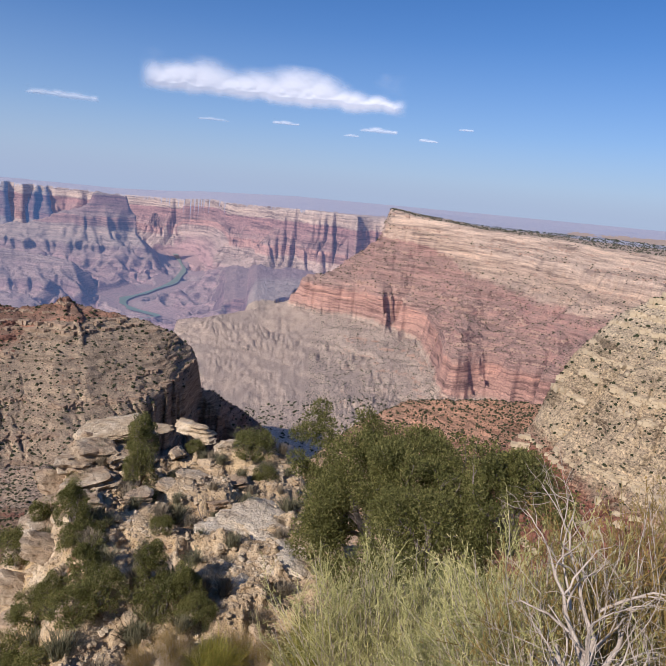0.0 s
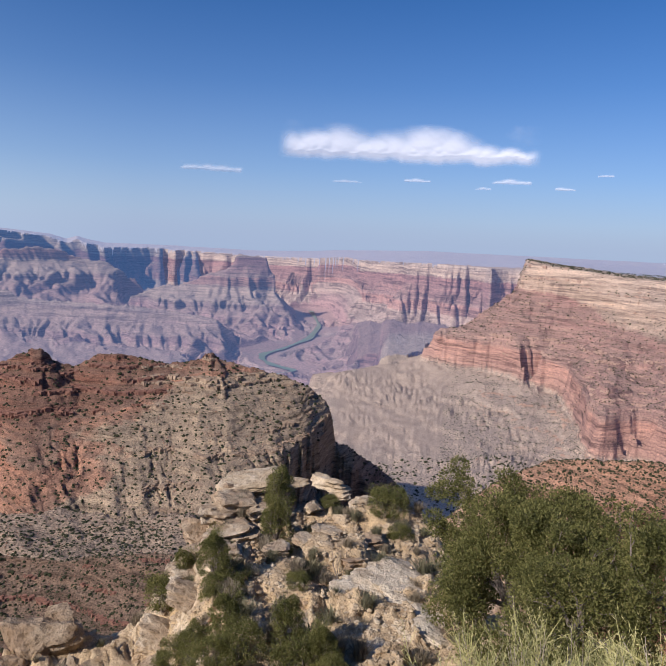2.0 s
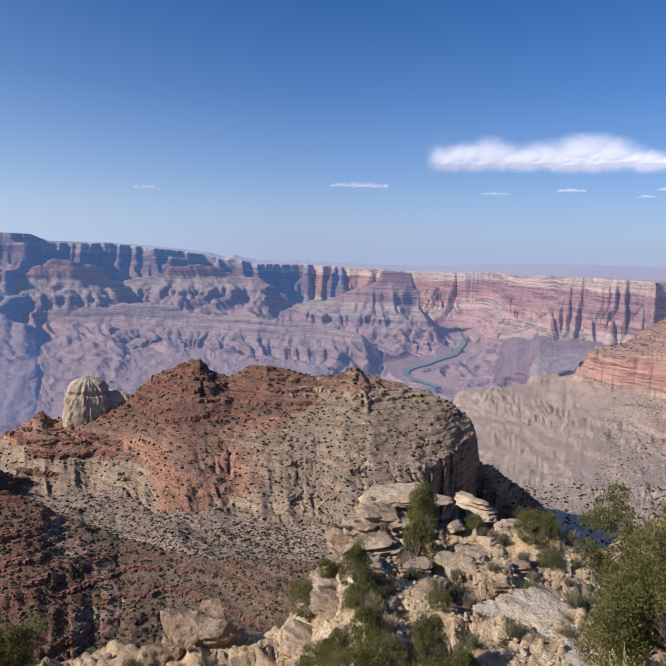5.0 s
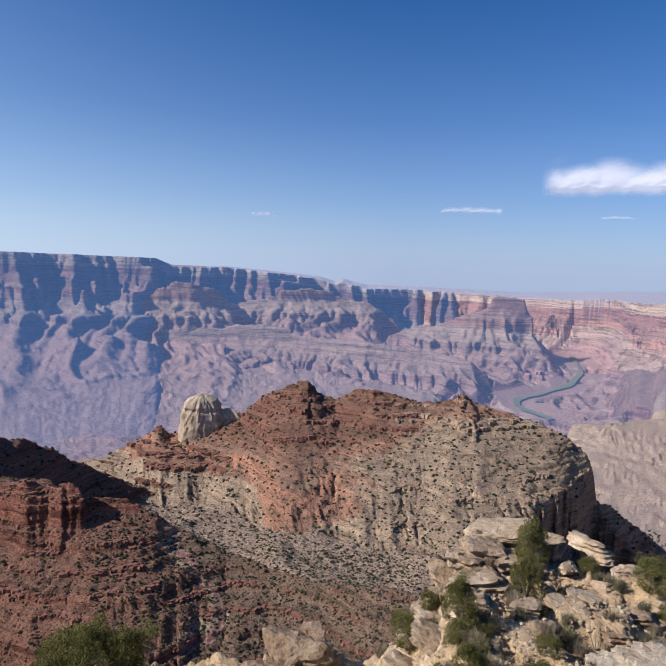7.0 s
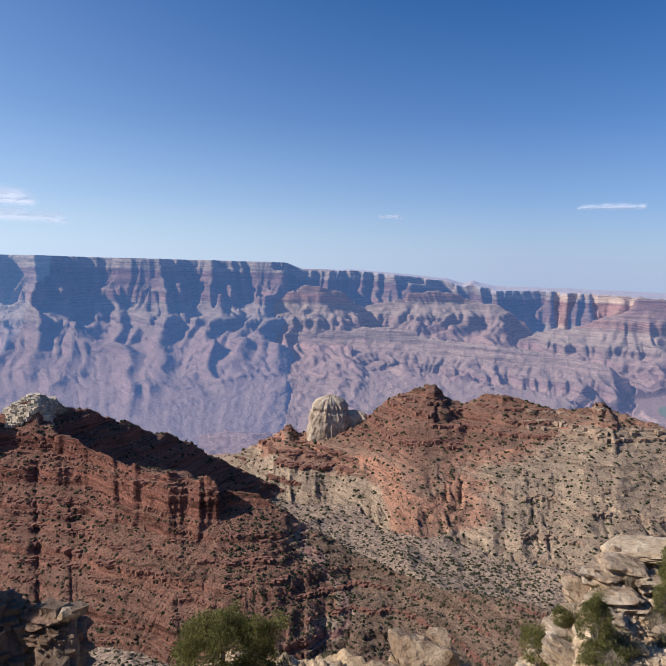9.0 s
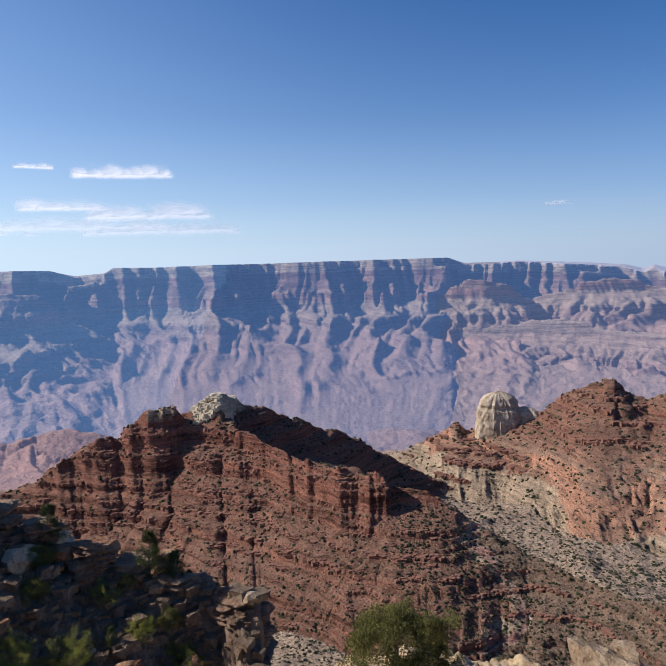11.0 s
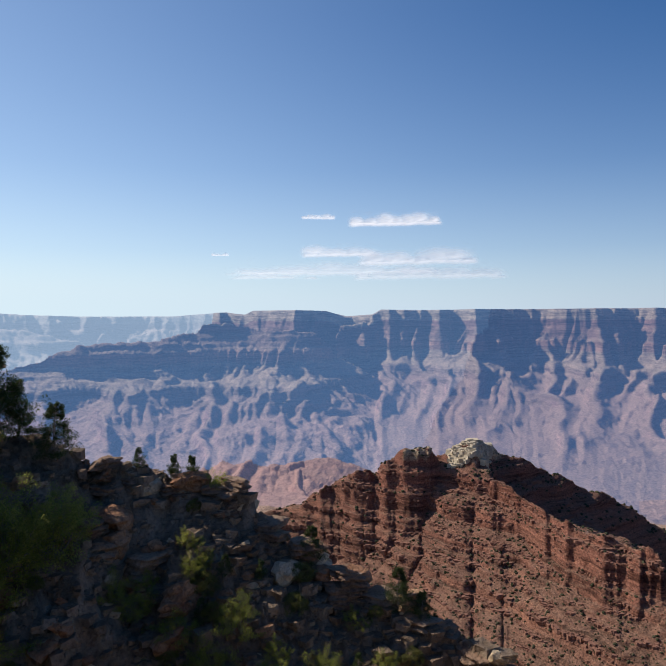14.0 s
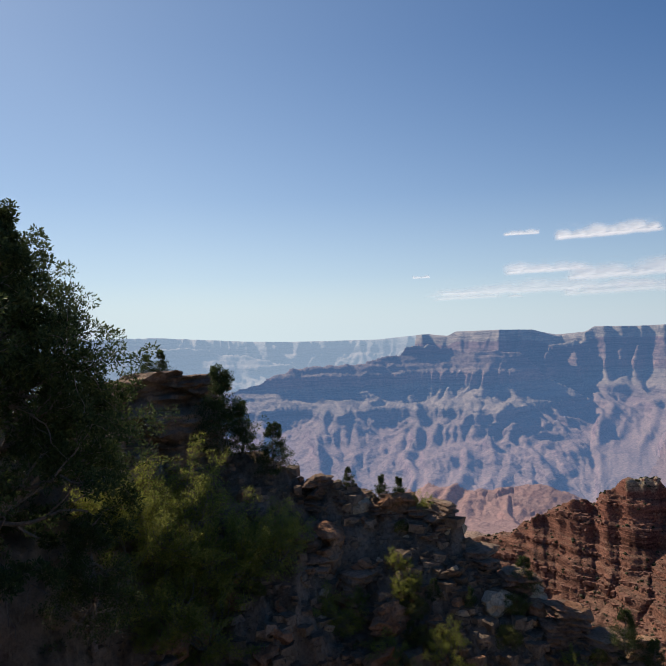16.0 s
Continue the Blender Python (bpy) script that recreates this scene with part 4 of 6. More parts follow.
def pale_rock(name, warm, dark, soil, scale=1.0, tones=((0.54, 0.43, 0.285), (0.62, 0.52, 0.37), (0.54, 0.38, 0.20))):
    """Weathered rim limestone: cream and ochre, stained, with a rough broken surface; soil on the flats."""
    m, nt, b = nodes_of(name)
    geo = nt.nodes.new("ShaderNodeNewGeometry")
    pos = geo.outputs["Position"]
    big = noise_tex(nt, pos, 0.35 * scale, 4)
    med = noise_tex(nt, pos, 1.7 * scale, 6, 0.65)
    fine = noise_tex(nt, pos, 9.0 * scale, 6, 0.7)
    base = ramp(nt, big.outputs[0], [(0.32, warm), (0.48, tones[0]), (0.62, tones[1]), (0.75, tones[2])]).outputs[0]
    stain = ramp(nt, med.outputs[0], [(0.32, dark), (0.45, (0.85, 0.82, 0.78)), (0.6, (1.0, 1.0, 1.0)), (0.75, (1.2, 1.18, 1.1))]).outputs[0]
    col = mix(nt, 0.9, base, stain, "MULTIPLY")
    spk = ramp(nt, fine.outputs[0], [(0.3, (0.55, 0.53, 0.50)), (0.46, (0.98, 0.98, 0.98)), (0.7, (1.3, 1.27, 1.22))]).outputs[0]
    col = mix(nt, 0.8, col, spk, "MULTIPLY")
    if soil:
        sep = nt.nodes.new("ShaderNodeSeparateXYZ")
        nt.links.new(geo.outputs["Normal"], sep.inputs[0])
        flat = nd(nt, "MapRange")
        flat.inputs[1].default_value, flat.inputs[2].default_value, flat.inputs[4].default_value = 0.6, 0.93, 0.8
        nt.links.new(sep.outputs[2], flat.inputs[0])
        so = ramp(nt, med.outputs[0], [(0.3, (0.7 * soil[0], 0.65 * soil[1], 0.6 * soil[2])), (0.5, soil), (0.7, (1.25 * soil[0], 1.25 * soil[1], 1.25 * soil[2]))]).outputs[0]
        so = mix(nt, 0.8, so, spk, "MULTIPLY")
        col = mix(nt, flat.outputs[0], col, so)
    nt.links.new(col, b.inputs["Base Color"])
    b1 = nd(nt, "Bump", Strength=1.0, Distance=0.28 / scale)
    nt.links.new(med.outputs[0], b1.inputs["Height"])
    b2 = nd(nt, "Bump", Strength=1.0, Distance=0.07 / scale)
    nt.links.new(fine.outputs[0], b2.inputs["Height"])
    nt.links.new(b1.outputs[0], b2.inputs["Normal"])
    nt.links.new(b2.outputs[0], b.inputs["Normal"])
    return m


RIM = pale_rock("rim_limestone", (0.52, 0.38, 0.21), (0.50, 0.44, 0.36), (0.47, 0.355, 0.225), 1.3, ((0.54, 0.415, 0.26), (0.66, 0.55, 0.40), (0.54, 0.37, 0.18)))
BLOCK = pale_rock("rim_boulder", (0.46, 0.36, 0.25), (0.5, 0.44, 0.38), None, 1.3, ((0.49, 0.39, 0.27), (0.58, 0.49, 0.37), (0.46, 0.33, 0.19)))
RUST = pale_rock("rust_boulder", (0.30, 0.15, 0.09), (0.5, 0.42, 0.38), None, 1.1, ((0.34, 0.20, 0.125), (0.38, 0.25, 0.165), (0.27, 0.13, 0.08)))
PILE = pale_rock("brown_boulder", (0.30, 0.21, 0.14), (0.5, 0.44, 0.38), None, 1.0, ((0.30, 0.225, 0.155), (0.38, 0.31, 0.23), (0.24, 0.16, 0.105)))
# spur ledges and soil: brown rock darkened, the slope's shade put into the colour
SHADY = pale_rock("shade_dark_ledge", (0.20, 0.125, 0.085), (0.5, 0.42, 0.38), None, 1.1, ((0.25, 0.17, 0.125), (0.34, 0.25, 0.185), (0.19, 0.115, 0.072)))
SPUR = pale_rock("shade_dark_soil", (0.21, 0.145, 0.105), (0.5, 0.42, 0.36), (0.15, 0.112, 0.083), 1.0, ((0.26, 0.195, 0.145), (0.335, 0.265, 0.205), (0.22, 0.15, 0.10)))
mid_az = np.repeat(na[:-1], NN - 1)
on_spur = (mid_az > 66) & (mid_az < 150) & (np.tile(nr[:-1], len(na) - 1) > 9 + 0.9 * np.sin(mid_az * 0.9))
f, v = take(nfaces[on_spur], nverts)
tagged(new("ground_spur", mesh_of("ground_spur", v, f, SPUR)), "steep brown rocky spur with scrub, its soil darkened to show shade", "spur", kind="structure")
f, v = take(nfaces[~on_spur], nverts)
tagged(new("ground_rim", mesh_of("ground_rim", v, f, RIM)), "broken cream limestone rim ground with ochre soil", "rim ground", kind="structure")

# the plateau behind the viewpoint closes the place
pa = np.radians(np.linspace(AZ1 + 4, AZ0 + 356, 60))
pr = np.array([60, 120, 300, 900, 2500, 4900.0])
PA, PR = np.meshgrid(pa, pr, indexing="ij")
pz = -1.9 + 3 * (fbm(PR * np.sin(PA) / 200, PR * np.cos(PA) / 200, 3, 8) - 0.5)
pverts = np.stack([-PR * np.sin(PA), PR * np.cos(PA), pz + EYE], -1).reshape(-1, 3)
jj, kk = np.meshgrid(np.arange(59), np.arange(5), indexing="ij")
v0 = (jj * 6 + kk).ravel()
tagged(new("ground_plateau", mesh_of("ground_plateau", pverts, np.stack([v0, v0 + 1, v0 + 7, v0 + 6], -1), RIM)), "flat dusty plateau behind the rim", "ground", kind="structure")


def near_at(a, r):
    return float(near_z(np.array([float(a)]), np.array([float(r)]))[0])


# ---- rocks ----
def ico(sub):
    bm = bmesh.new()
    bmesh.ops.create_icosphere(bm, subdivisions=sub, radius=1.0)
    v = np.array([q.co[:] for q in bm.verts])
    f = np.array([[q.index for q in p.verts] for p in bm.faces])
    bm.free()
    return v, f


ICO = {k: ico(k) for k in (1, 2, 3, 4)}


def rock_mesh(name, seed, mat, sub=3, sx=1.0, sy=1.0, sz=0.7, ledge=0.0):
    """An angular broken block: a ball cut by random planes, then roughened; ledge adds bedding grooves."""
    rng = np.random.RandomState(seed)
    v, f = ICO[sub]
    n = rng.normal(size=(10, 3))
    n[:5] += np.array([(3, 0, 0), (-3, 0, 0), (0, 3, 0), (0, -3, 0), (0, 0, 3.0)])
    n /= np.linalg.norm(n, axis=1)[:, None]
    h = rng.uniform(0.5, 0.85, 10)
    dots = v @ n.T
    rad = np.min(np.where(dots > 0.08, h / np.maximum(dots, 0.08), 9), axis=1)
    p = v * np.minimum(rad, 1.25)[:, None]
    if sub >= 3:
        p = p * (1 + 0.20 * (vnoise3(p * 3.1 + seed, seed) - 0.5) + 0.18 * (vnoise3(p * 7.3 + seed, seed + 1) - 0.5))[:, None]
    if ledge:
        g = np.sin(p[:, 2] * ledge + 2.2 * vnoise3(p * 1.3, seed + 3))
        p[:, :2] *= (1 + 0.09 * np.sign(g) * np.abs(g) ** 0.4)[:, None]
    p = p * (sx, sy, sz)
    return mesh_of(name, p, f, mat, flat=True)


def place(name, me, a, r, z, size, turn=(0, 0, 0), label="", cat="", group=""):
    ob = new(name, me)
    ob.matrix_world = Matrix.Translation(polar(a, r, z)) @ pose(0, 0, 0, *turn) @ Matrix.Diagonal((size, size, size, 1))
    return tagged(ob, label, cat, group)


rng = np.random.RandomState(4)
BOULDERS = [rock_mesh("boulder", 20 + k, BLOCK, 3, 1.0, 0.8, 0.6, 9 if k % 2 else 0) for k in range(7)]
PALE = pale_rock("pale_slab", (0.56, 0.46, 0.34), (0.55, 0.49, 0.42), None, 1.1, ((0.62, 0.53, 0.41), (0.70, 0.62, 0.50), (0.56, 0.45, 0.31)))
SLABS = [rock_mesh("slab", 40 + k, PALE, 4, 1.2, 0.9, 0.3, 0) for k in range(4)]
REDS = [rock_mesh("rust_boulder", 60 + k, RUST, 3, 1.0, 0.9, 0.7, 8) for k in range(4)]
STACK = pale_rock("stacked_limestone", (0.33, 0.235, 0.16), (0.42, 0.36, 0.30), None, 1.5, ((0.40, 0.315, 0.225), (0.52, 0.44, 0.335), (0.37, 0.25, 0.145)))
CREST = [rock_mesh("boulder", 120 + k, BLOCK, 4, 1.1, 0.85, 0.5, 11) for k in range(4)]
LB = "weathered cream limestone boulder on the rim slope"
# the outcrop: overhanging cap slab, its stacked left face, the pale block in front, blocks along the crest
place("cap_slab", rock_mesh("cap_slab", 7, BLOCK, 4, 1.5, 1.0, 0.2), 19.8, 26.2, -10.35, 1.25, (4, -6, 25), "flat cream cap slab overhanging the outcrop edge", "rock slab")
place("rock_outcrop", rock_mesh("rock_outcrop", 9, STACK, 4, 1.0, 1.0, 1.3, 14), 20.4, 25.9, -12.1, 1.5, (0, 14, 40), "grey-tan stacked rock beds under a cap slab", "rock outcrop")
for a, r, z, s, k, tilt in [(19.0, 25.2, -11.6, 0.95, 0, 12), (21.4, 25.2, -12.9, 1.2, 3, -10), (18.2, 24.2, -11.5, 0.7, 2, 20), (15.3, 27.0, -10.5, 0.8, 1, 5), (12.6, 27.0, -10.4, 0.9, 4, 0), (11.0, 26.6, -10.6, 0.7, 5, 8),
                            (8.8, 25.8, -10.8, 0.75, 6, 0), (6.6, 24.6, -10.9, 0.8, 1, -6), (4.8, 23.8, -11.0, 0.75, 0, 4), (5.6, 21.8, -11.2, 0.6, 3, 0), (13.6, 24.6, -10.6, 0.6, 2, 10), (10.6, 24.0, -10.7, 0.55, 5, 0)]:
    place("boulder", CREST[k % 4], a, r, z - 0.12, s * 0.85, (tilt, tilt * 0.6, 37 * k), LB, "boulder", "outcrop boulders")
for a, r, z, s, k in [(2.2, 19.2, -11.2, 1.35, 0), (4.4, 19.6, -11.0, 1.1, 1), (1.6, 17.6, -11.0, 1.25, 2), (4.6, 17.4, -10.9, 1.2, 3), (6.6, 18.4, -11.0, 0.9, 0), (2.6, 15.9, -10.9, 1.0, 1), (5.4, 15.6, -10.8, 0.9, 2)]:
    place("slab", SLABS[k], a, r, z, s * 1.3, (6 - 3 * k, 8, 50 * k + 10 * s), "pale weathered limestone slab with cracks", "rock slab", "outcrop slabs")
# ledges that step down the outcrop's flank
FLANK = [rock_mesh("rock_ledge", 320 + k, STACK, 4, 1.15, 0.85, 0.5, 13) for k in range(4)]
rg = np.random.RandomState(31)
for a, r, q in [(19.0, 24.6, 1.1), (20.6, 24.4, 1.3), (22.2, 24.6, 1.3), (23.6, 24.2, 1.2), (20.0, 22.9, 1.0), (21.8, 22.7, 1.2), (23.6, 22.6, 1.1), (25.2, 23.4, 1.2), (26.4, 22.4, 1.0), (24.8, 21.4, 1.0), (22.6, 21.2, 0.9), (20.8, 20.6, 0.8), (26.6, 20.4, 0.9), (27.8, 21.6, 0.9), (24.4, 19.4, 0.8), (27.4, 18.8, 0.8), (22.0, 18.6, 0.6),
                 (12.0, 22.6, 0.7), (8.4, 22.4, 0.7), (14.2, 21.6, 0.6), (9.6, 20.4, 0.6), (17.0, 20.6, 0.6), (13.0, 19.2, 0.5)]:
    place("rock_ledge", FLANK[rg.randint(4)], a, r, near_at(a, r) - 0.02 * q, q * 0.95, (rg.uniform(-6, 6), 12 + rg.uniform(-6, 6), a + 90 * rg.randint(2) + rg.uniform(-20, 20)), "blocky grey-tan limestone ledge on the outcrop", "rock ledge", "outcrop ledges")
# boulder pile beside the outcrop
HEAP = [rock_mesh("boulder", 220 + k, PILE, 4, 1.0, 0.9, 0.72, (0, 7)[k % 2]) for k in range(4)]
for a, r, z, s, k in [(38.0, 24.0, -15.2, 1.5, 0), (36.0, 24.4, -15.0, 1.25, 1), (40.2, 23.4, -15.6, 1.2, 2), (34.2, 24.2, -15.6, 0.95, 3), (37.2, 22.6, -15.9, 1.0, 4), (33.0, 23.2, -16.0, 0.8, 5), (35.2, 22.6, -15.9, 0.9, 6), (31.6, 22.8, -16.0, 0.7, 0), (39.4, 21.6, -15.8, 0.9, 3)]:
    place("boulder", HEAP[k % 4], a, r, z, s * 0.9, (9 * k - 20, 6 * k - 10, 53 * k), "rounded tan and brown boulder in a pile on the slope", "boulder", "boulder pile")
# pinnacle at the end of the shaded spur, rim blocks and the layered rock wall above it
for a, r, z, s, k, sz in [(71.0, 18.6, -10.1, 0.62, 0, 1.4), (70.2, 18.5, -11.2, 0.85, 1, 1.2), (73.4, 19.1, -9.75, 0.34, 2, 1.3), (72.0, 19.0, -11.0, 0.6, 3, 1.0), (75.0, 19.3, -10.0, 0.7, 1, 0.8)]:
    ob = place("rock_pinnacle", REDS[k], a, r, z, s, (0, 0, 31 * k), "dark shaded rock pinnacle at the spur's end", "rock", "spur rocks")
    ob.scale.z *= sz
for a, r, z, s, k in [(92.9, 22.2, -6.3, 0.75, 0), (94.0, 22.4, -6.6, 0.7, 1), (91.6, 21.9, -6.9, 0.6, 2), (97.8, 22.8, -5.7, 0.7, 3), (100.6, 23.0, -5.7, 0.8, 0), (86.5, 20.9, -7.8, 0.6, 1), (82.2, 20.2, -8.2, 0.55, 2), (78.0, 19.8, -9.0, 0.7, 3)]:
    place("boulder", BOULDERS[k] if k < 2 else REDS[k], a, r, z, s, (8, 5 * k, 70 * k), "sunlit limestone block on the shaded spur's crest", "boulder", "spur rocks")
# these ledges wear a copy of the rust rock, darkened for shade
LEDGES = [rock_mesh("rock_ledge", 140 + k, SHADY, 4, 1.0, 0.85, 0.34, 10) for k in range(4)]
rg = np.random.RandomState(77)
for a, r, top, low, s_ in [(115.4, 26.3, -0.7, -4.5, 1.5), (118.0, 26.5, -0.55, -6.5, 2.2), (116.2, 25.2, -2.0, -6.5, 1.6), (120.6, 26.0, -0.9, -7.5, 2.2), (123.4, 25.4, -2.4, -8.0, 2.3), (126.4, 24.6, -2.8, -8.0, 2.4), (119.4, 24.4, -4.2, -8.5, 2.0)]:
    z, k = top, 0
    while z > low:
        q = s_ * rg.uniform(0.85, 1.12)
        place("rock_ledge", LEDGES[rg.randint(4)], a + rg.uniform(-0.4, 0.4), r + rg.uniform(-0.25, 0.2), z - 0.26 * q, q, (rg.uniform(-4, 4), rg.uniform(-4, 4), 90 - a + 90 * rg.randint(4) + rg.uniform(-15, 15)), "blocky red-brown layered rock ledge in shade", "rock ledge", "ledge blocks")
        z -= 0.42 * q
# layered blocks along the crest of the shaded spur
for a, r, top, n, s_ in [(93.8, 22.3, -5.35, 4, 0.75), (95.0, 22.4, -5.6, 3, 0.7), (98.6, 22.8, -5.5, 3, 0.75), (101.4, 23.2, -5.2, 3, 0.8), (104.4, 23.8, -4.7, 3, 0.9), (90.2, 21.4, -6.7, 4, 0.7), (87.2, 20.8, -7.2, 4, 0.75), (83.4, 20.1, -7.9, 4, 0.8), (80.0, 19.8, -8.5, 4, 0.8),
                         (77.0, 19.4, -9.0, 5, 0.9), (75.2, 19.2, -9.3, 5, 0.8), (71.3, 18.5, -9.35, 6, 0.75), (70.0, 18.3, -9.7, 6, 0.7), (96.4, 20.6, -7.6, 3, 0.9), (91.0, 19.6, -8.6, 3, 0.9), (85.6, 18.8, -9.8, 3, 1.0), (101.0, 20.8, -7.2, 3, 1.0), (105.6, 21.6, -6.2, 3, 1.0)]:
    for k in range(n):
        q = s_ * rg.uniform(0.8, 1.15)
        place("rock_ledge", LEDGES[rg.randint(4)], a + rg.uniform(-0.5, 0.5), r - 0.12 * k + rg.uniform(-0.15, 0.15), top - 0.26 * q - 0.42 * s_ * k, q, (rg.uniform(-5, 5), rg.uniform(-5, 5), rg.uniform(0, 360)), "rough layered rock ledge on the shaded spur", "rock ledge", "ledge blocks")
# scattered stones
stone = [rock_mesh("stone", 80 + k, BLOCK, 2, 1.0, 0.8, 0.55) for k in range(5)] + [rock_mesh("stone", 90, RUST, 2, 1.0, 0.8, 0.6)]
spots = []
while len(spots) < 200:
    a = rng.uniform(-2, 108)
    r = rng.uniform(13, 26)
    if a > 26 and rng.rand() < 0.35:
        continue
    spots.append((a, r))
for i, (a, r) in enumerate(spots):
    s = 0.10 + 0.26 * rng.rand() ** 2.2
    place("stone", stone[i % 6], a, r, near_at(a, r) + s * 0.12, s, tuple(rng.uniform(-25, 25, 2)) + (rng.uniform(0, 360),), "loose angular limestone stone on the slope", "stone", "loose stones")


def scatter_stuff(name, label, cat, places, sizes, mat, base, seed, tall=1.0):
    """Many small lumps in one mesh."""
    rg = np.random.RandomState(seed)
    v, f = base
    n = len(places)
    ang = rg.uniform(0, 2 * np.pi, n)
    jit = 1 + rg.uniform(-0.35, 0.35, (n, len(v), 3))
    p = v[None] * jit * np.stack([sizes, sizes * rg.uniform(0.7, 1, n), sizes * tall * rg.uniform(0.7, 1, n)], -1)[:, None, :]
    c, s = np.cos(ang)[:, None], np.sin(ang)[:, None]
    p = np.stack([p[..., 0] * c - p[..., 1] * s, p[..., 0] * s + p[..., 1] * c, p[..., 2]], -1) + places[:, None, :]
    ff = f[None] + (np.arange(n) * len(v))[:, None, None]
    return tagged(new(name, mesh_of(name, p.reshape(-1, 3), ff.reshape(-1, 3), mat, flat=True)), label, cat, kind="stuff")


# gravel, too fine to pick apart
rg = np.random.RandomState(12)
ga, gr = rg.uniform(-3, 30, 9000), rg.uniform(12, 28, 9000)
gz = near_z(ga, gr)
scatter_stuff("gravel", "cream gravel and rubble between the boulders", "gravel", np.stack([-gr * np.sin(np.radians(ga)), gr * np.cos(np.radians(ga)), gz + EYE], -1), 0.03 + 0.10 * rg.rand(9000) ** 3, BLOCK, ICO[1], 13, 0.7)
for i in range(90):
    a, r = rg.uniform(72, 122), rg.uniform(14, 23)
    s_ = 0.2 + 0.6 * rg.rand() ** 2
    place("boulder", (REDS + REDS + BOULDERS[:2])[i % 10], a, r, near_at(a, r) + s_ * 0.1, s_, tuple(rg.uniform(-30, 30, 2)) + (rg.uniform(0, 360),), "broken rock block on the shaded brown slope", "boulder", "slope blocks")


def leaf_material(name, c1, c2, c3, through_light=0.25):
    m, nt, b = nodes_of(name)
    geo = nt.nodes.new("ShaderNodeNewGeometry")
    info = nt.nodes.new("ShaderNodeObjectInfo")
    col = ramp(nt, geo.outputs["Random Per Island"], [(0.0, c1), (0.5, c2), (1.0, c3)]).outputs[0]
    big = noise_tex(nt, geo.outputs["Position"], 1.6, 3)
    var = ramp(nt, big.outputs[0], [(0.3, (0.65, 0.68, 0.6)), (0.7, (1.25, 1.2, 1.1))]).outputs[0]
    col = mix(nt, 0.9, col, var, "MULTIPLY")
    nt.links.new(col, b.inputs["Base Color"])
    b.inputs["Roughness"].default_value = 0.7
    tr = nt.nodes.new("ShaderNodeBsdfTranslucent")
    nt.links.new(col, tr.inputs[0])
    mx = nt.nodes.new("ShaderNodeMixShader")
    mx.inputs[0].default_value = through_light
    nt.links.new(b.outputs[0], mx.inputs[1])
    nt.links.new(tr.outputs[0], mx.inputs[2])
    nt.links.new(mx.outputs[0], nt.nodes["Material Output"].inputs[0])
    return m


JUNIPER = leaf_material("juniper_leaf", (0.078, 0.084, 0.03), (0.16, 0.162, 0.055), (0.25, 0.235, 0.10), 0.36)
PINYON = leaf_material("pinyon_leaf", (0.035, 0.055, 0.024), (0.062, 0.088, 0.034), (0.10, 0.125, 0.05), 0.35)
BROADLEAF = leaf_material("mahogany_leaf", (0.15, 0.19, 0.045), (0.27, 0.295, 0.072), (0.38, 0.36, 0.115), 0.5)
BROOM = leaf_material("broom_leaf", (0.32, 0.32, 0.13), (0.47, 0.45, 0.21), (0.58, 0.53, 0.30), 0.3)
GOLD = leaf_material("golden_leaf", (0.22, 0.15, 0.05), (0.34, 0.24, 0.09), (0.26, 0.22, 0.10), 0.3)
DRY = leaf_material("dry_twig", (0.16, 0.13, 0.10), (0.24, 0.20, 0.155), (0.32, 0.27, 0.21), 0.05)
SAGE = leaf_material("sage_leaf", (0.11, 0.11, 0.07), (0.17, 0.165, 0.11), (0.22, 0.20, 0.14), 0.15)


def bark(name, c1, c2):
    m, nt, b = nodes_of(name)
    geo = nt.nodes.new("ShaderNodeNewGeometry")
    n = noise_tex(nt, geo.outputs["Position"], 14.0, 5)
    nt.links.new(ramp(nt, n.outputs[0], [(0.3, c1), (0.7, c2)]).outputs[0], b.inputs["Base Color"])
    bp = nd(nt, "Bump", Strength=0.8, Distance=0.02)
    nt.links.new(n.outputs[0], bp.inputs["Height"])
    nt.links.new(bp.outputs[0], b.inputs["Normal"])
    return m


BARK = bark("grey_bark", (0.10, 0.08, 0.065), (0.26, 0.22, 0.19))
SILVER = bark("weathered_wood", (0.27, 0.22, 0.18), (0.52, 0.45, 0.38))


def tubes(paths, sides=5):
    """Tapered tubes along paths of (point, radius); returns points and quads."""
    vs, fs, base = [], [], 0
    for path in paths:
        pts = np.array([p for p, _ in path], float)
        rad = np.array([r for _, r in path])
        tan = np.gradient(pts, axis=0)
        tan /= np.linalg.norm(tan, axis=1)[:, None] + 1e-9
        ref = np.where(np.abs(tan[:, 2:3]) < 0.9, np.array([[0, 0, 1.0]]), np.array([[1.0, 0, 0]]))
        u = np.cross(tan, ref)
        u /= np.linalg.norm(u, axis=1)[:, None] + 1e-9
        w = np.cross(tan, u)
        ang = np.arange(sides) * 2 * np.pi / sides
        ring = pts[:, None] + rad[:, None, None] * (np.cos(ang)[None, :, None] * u[:, None] + np.sin(ang)[None, :, None] * w[:, None])
        vs.append(ring.reshape(-1, 3))
        i, k = np.meshgrid(np.arange(len(pts) - 1), np.arange(sides), indexing="ij")
        k2 = (k + 1) % sides
        fs.append(np.stack([base + i * sides + k, base + i * sides + k2, base + (i + 1) * sides + k2, base + (i + 1) * sides + k], -1).reshape(-1, 4))
        base += len(pts) * sides
    return np.concatenate(vs), np.concatenate(fs)


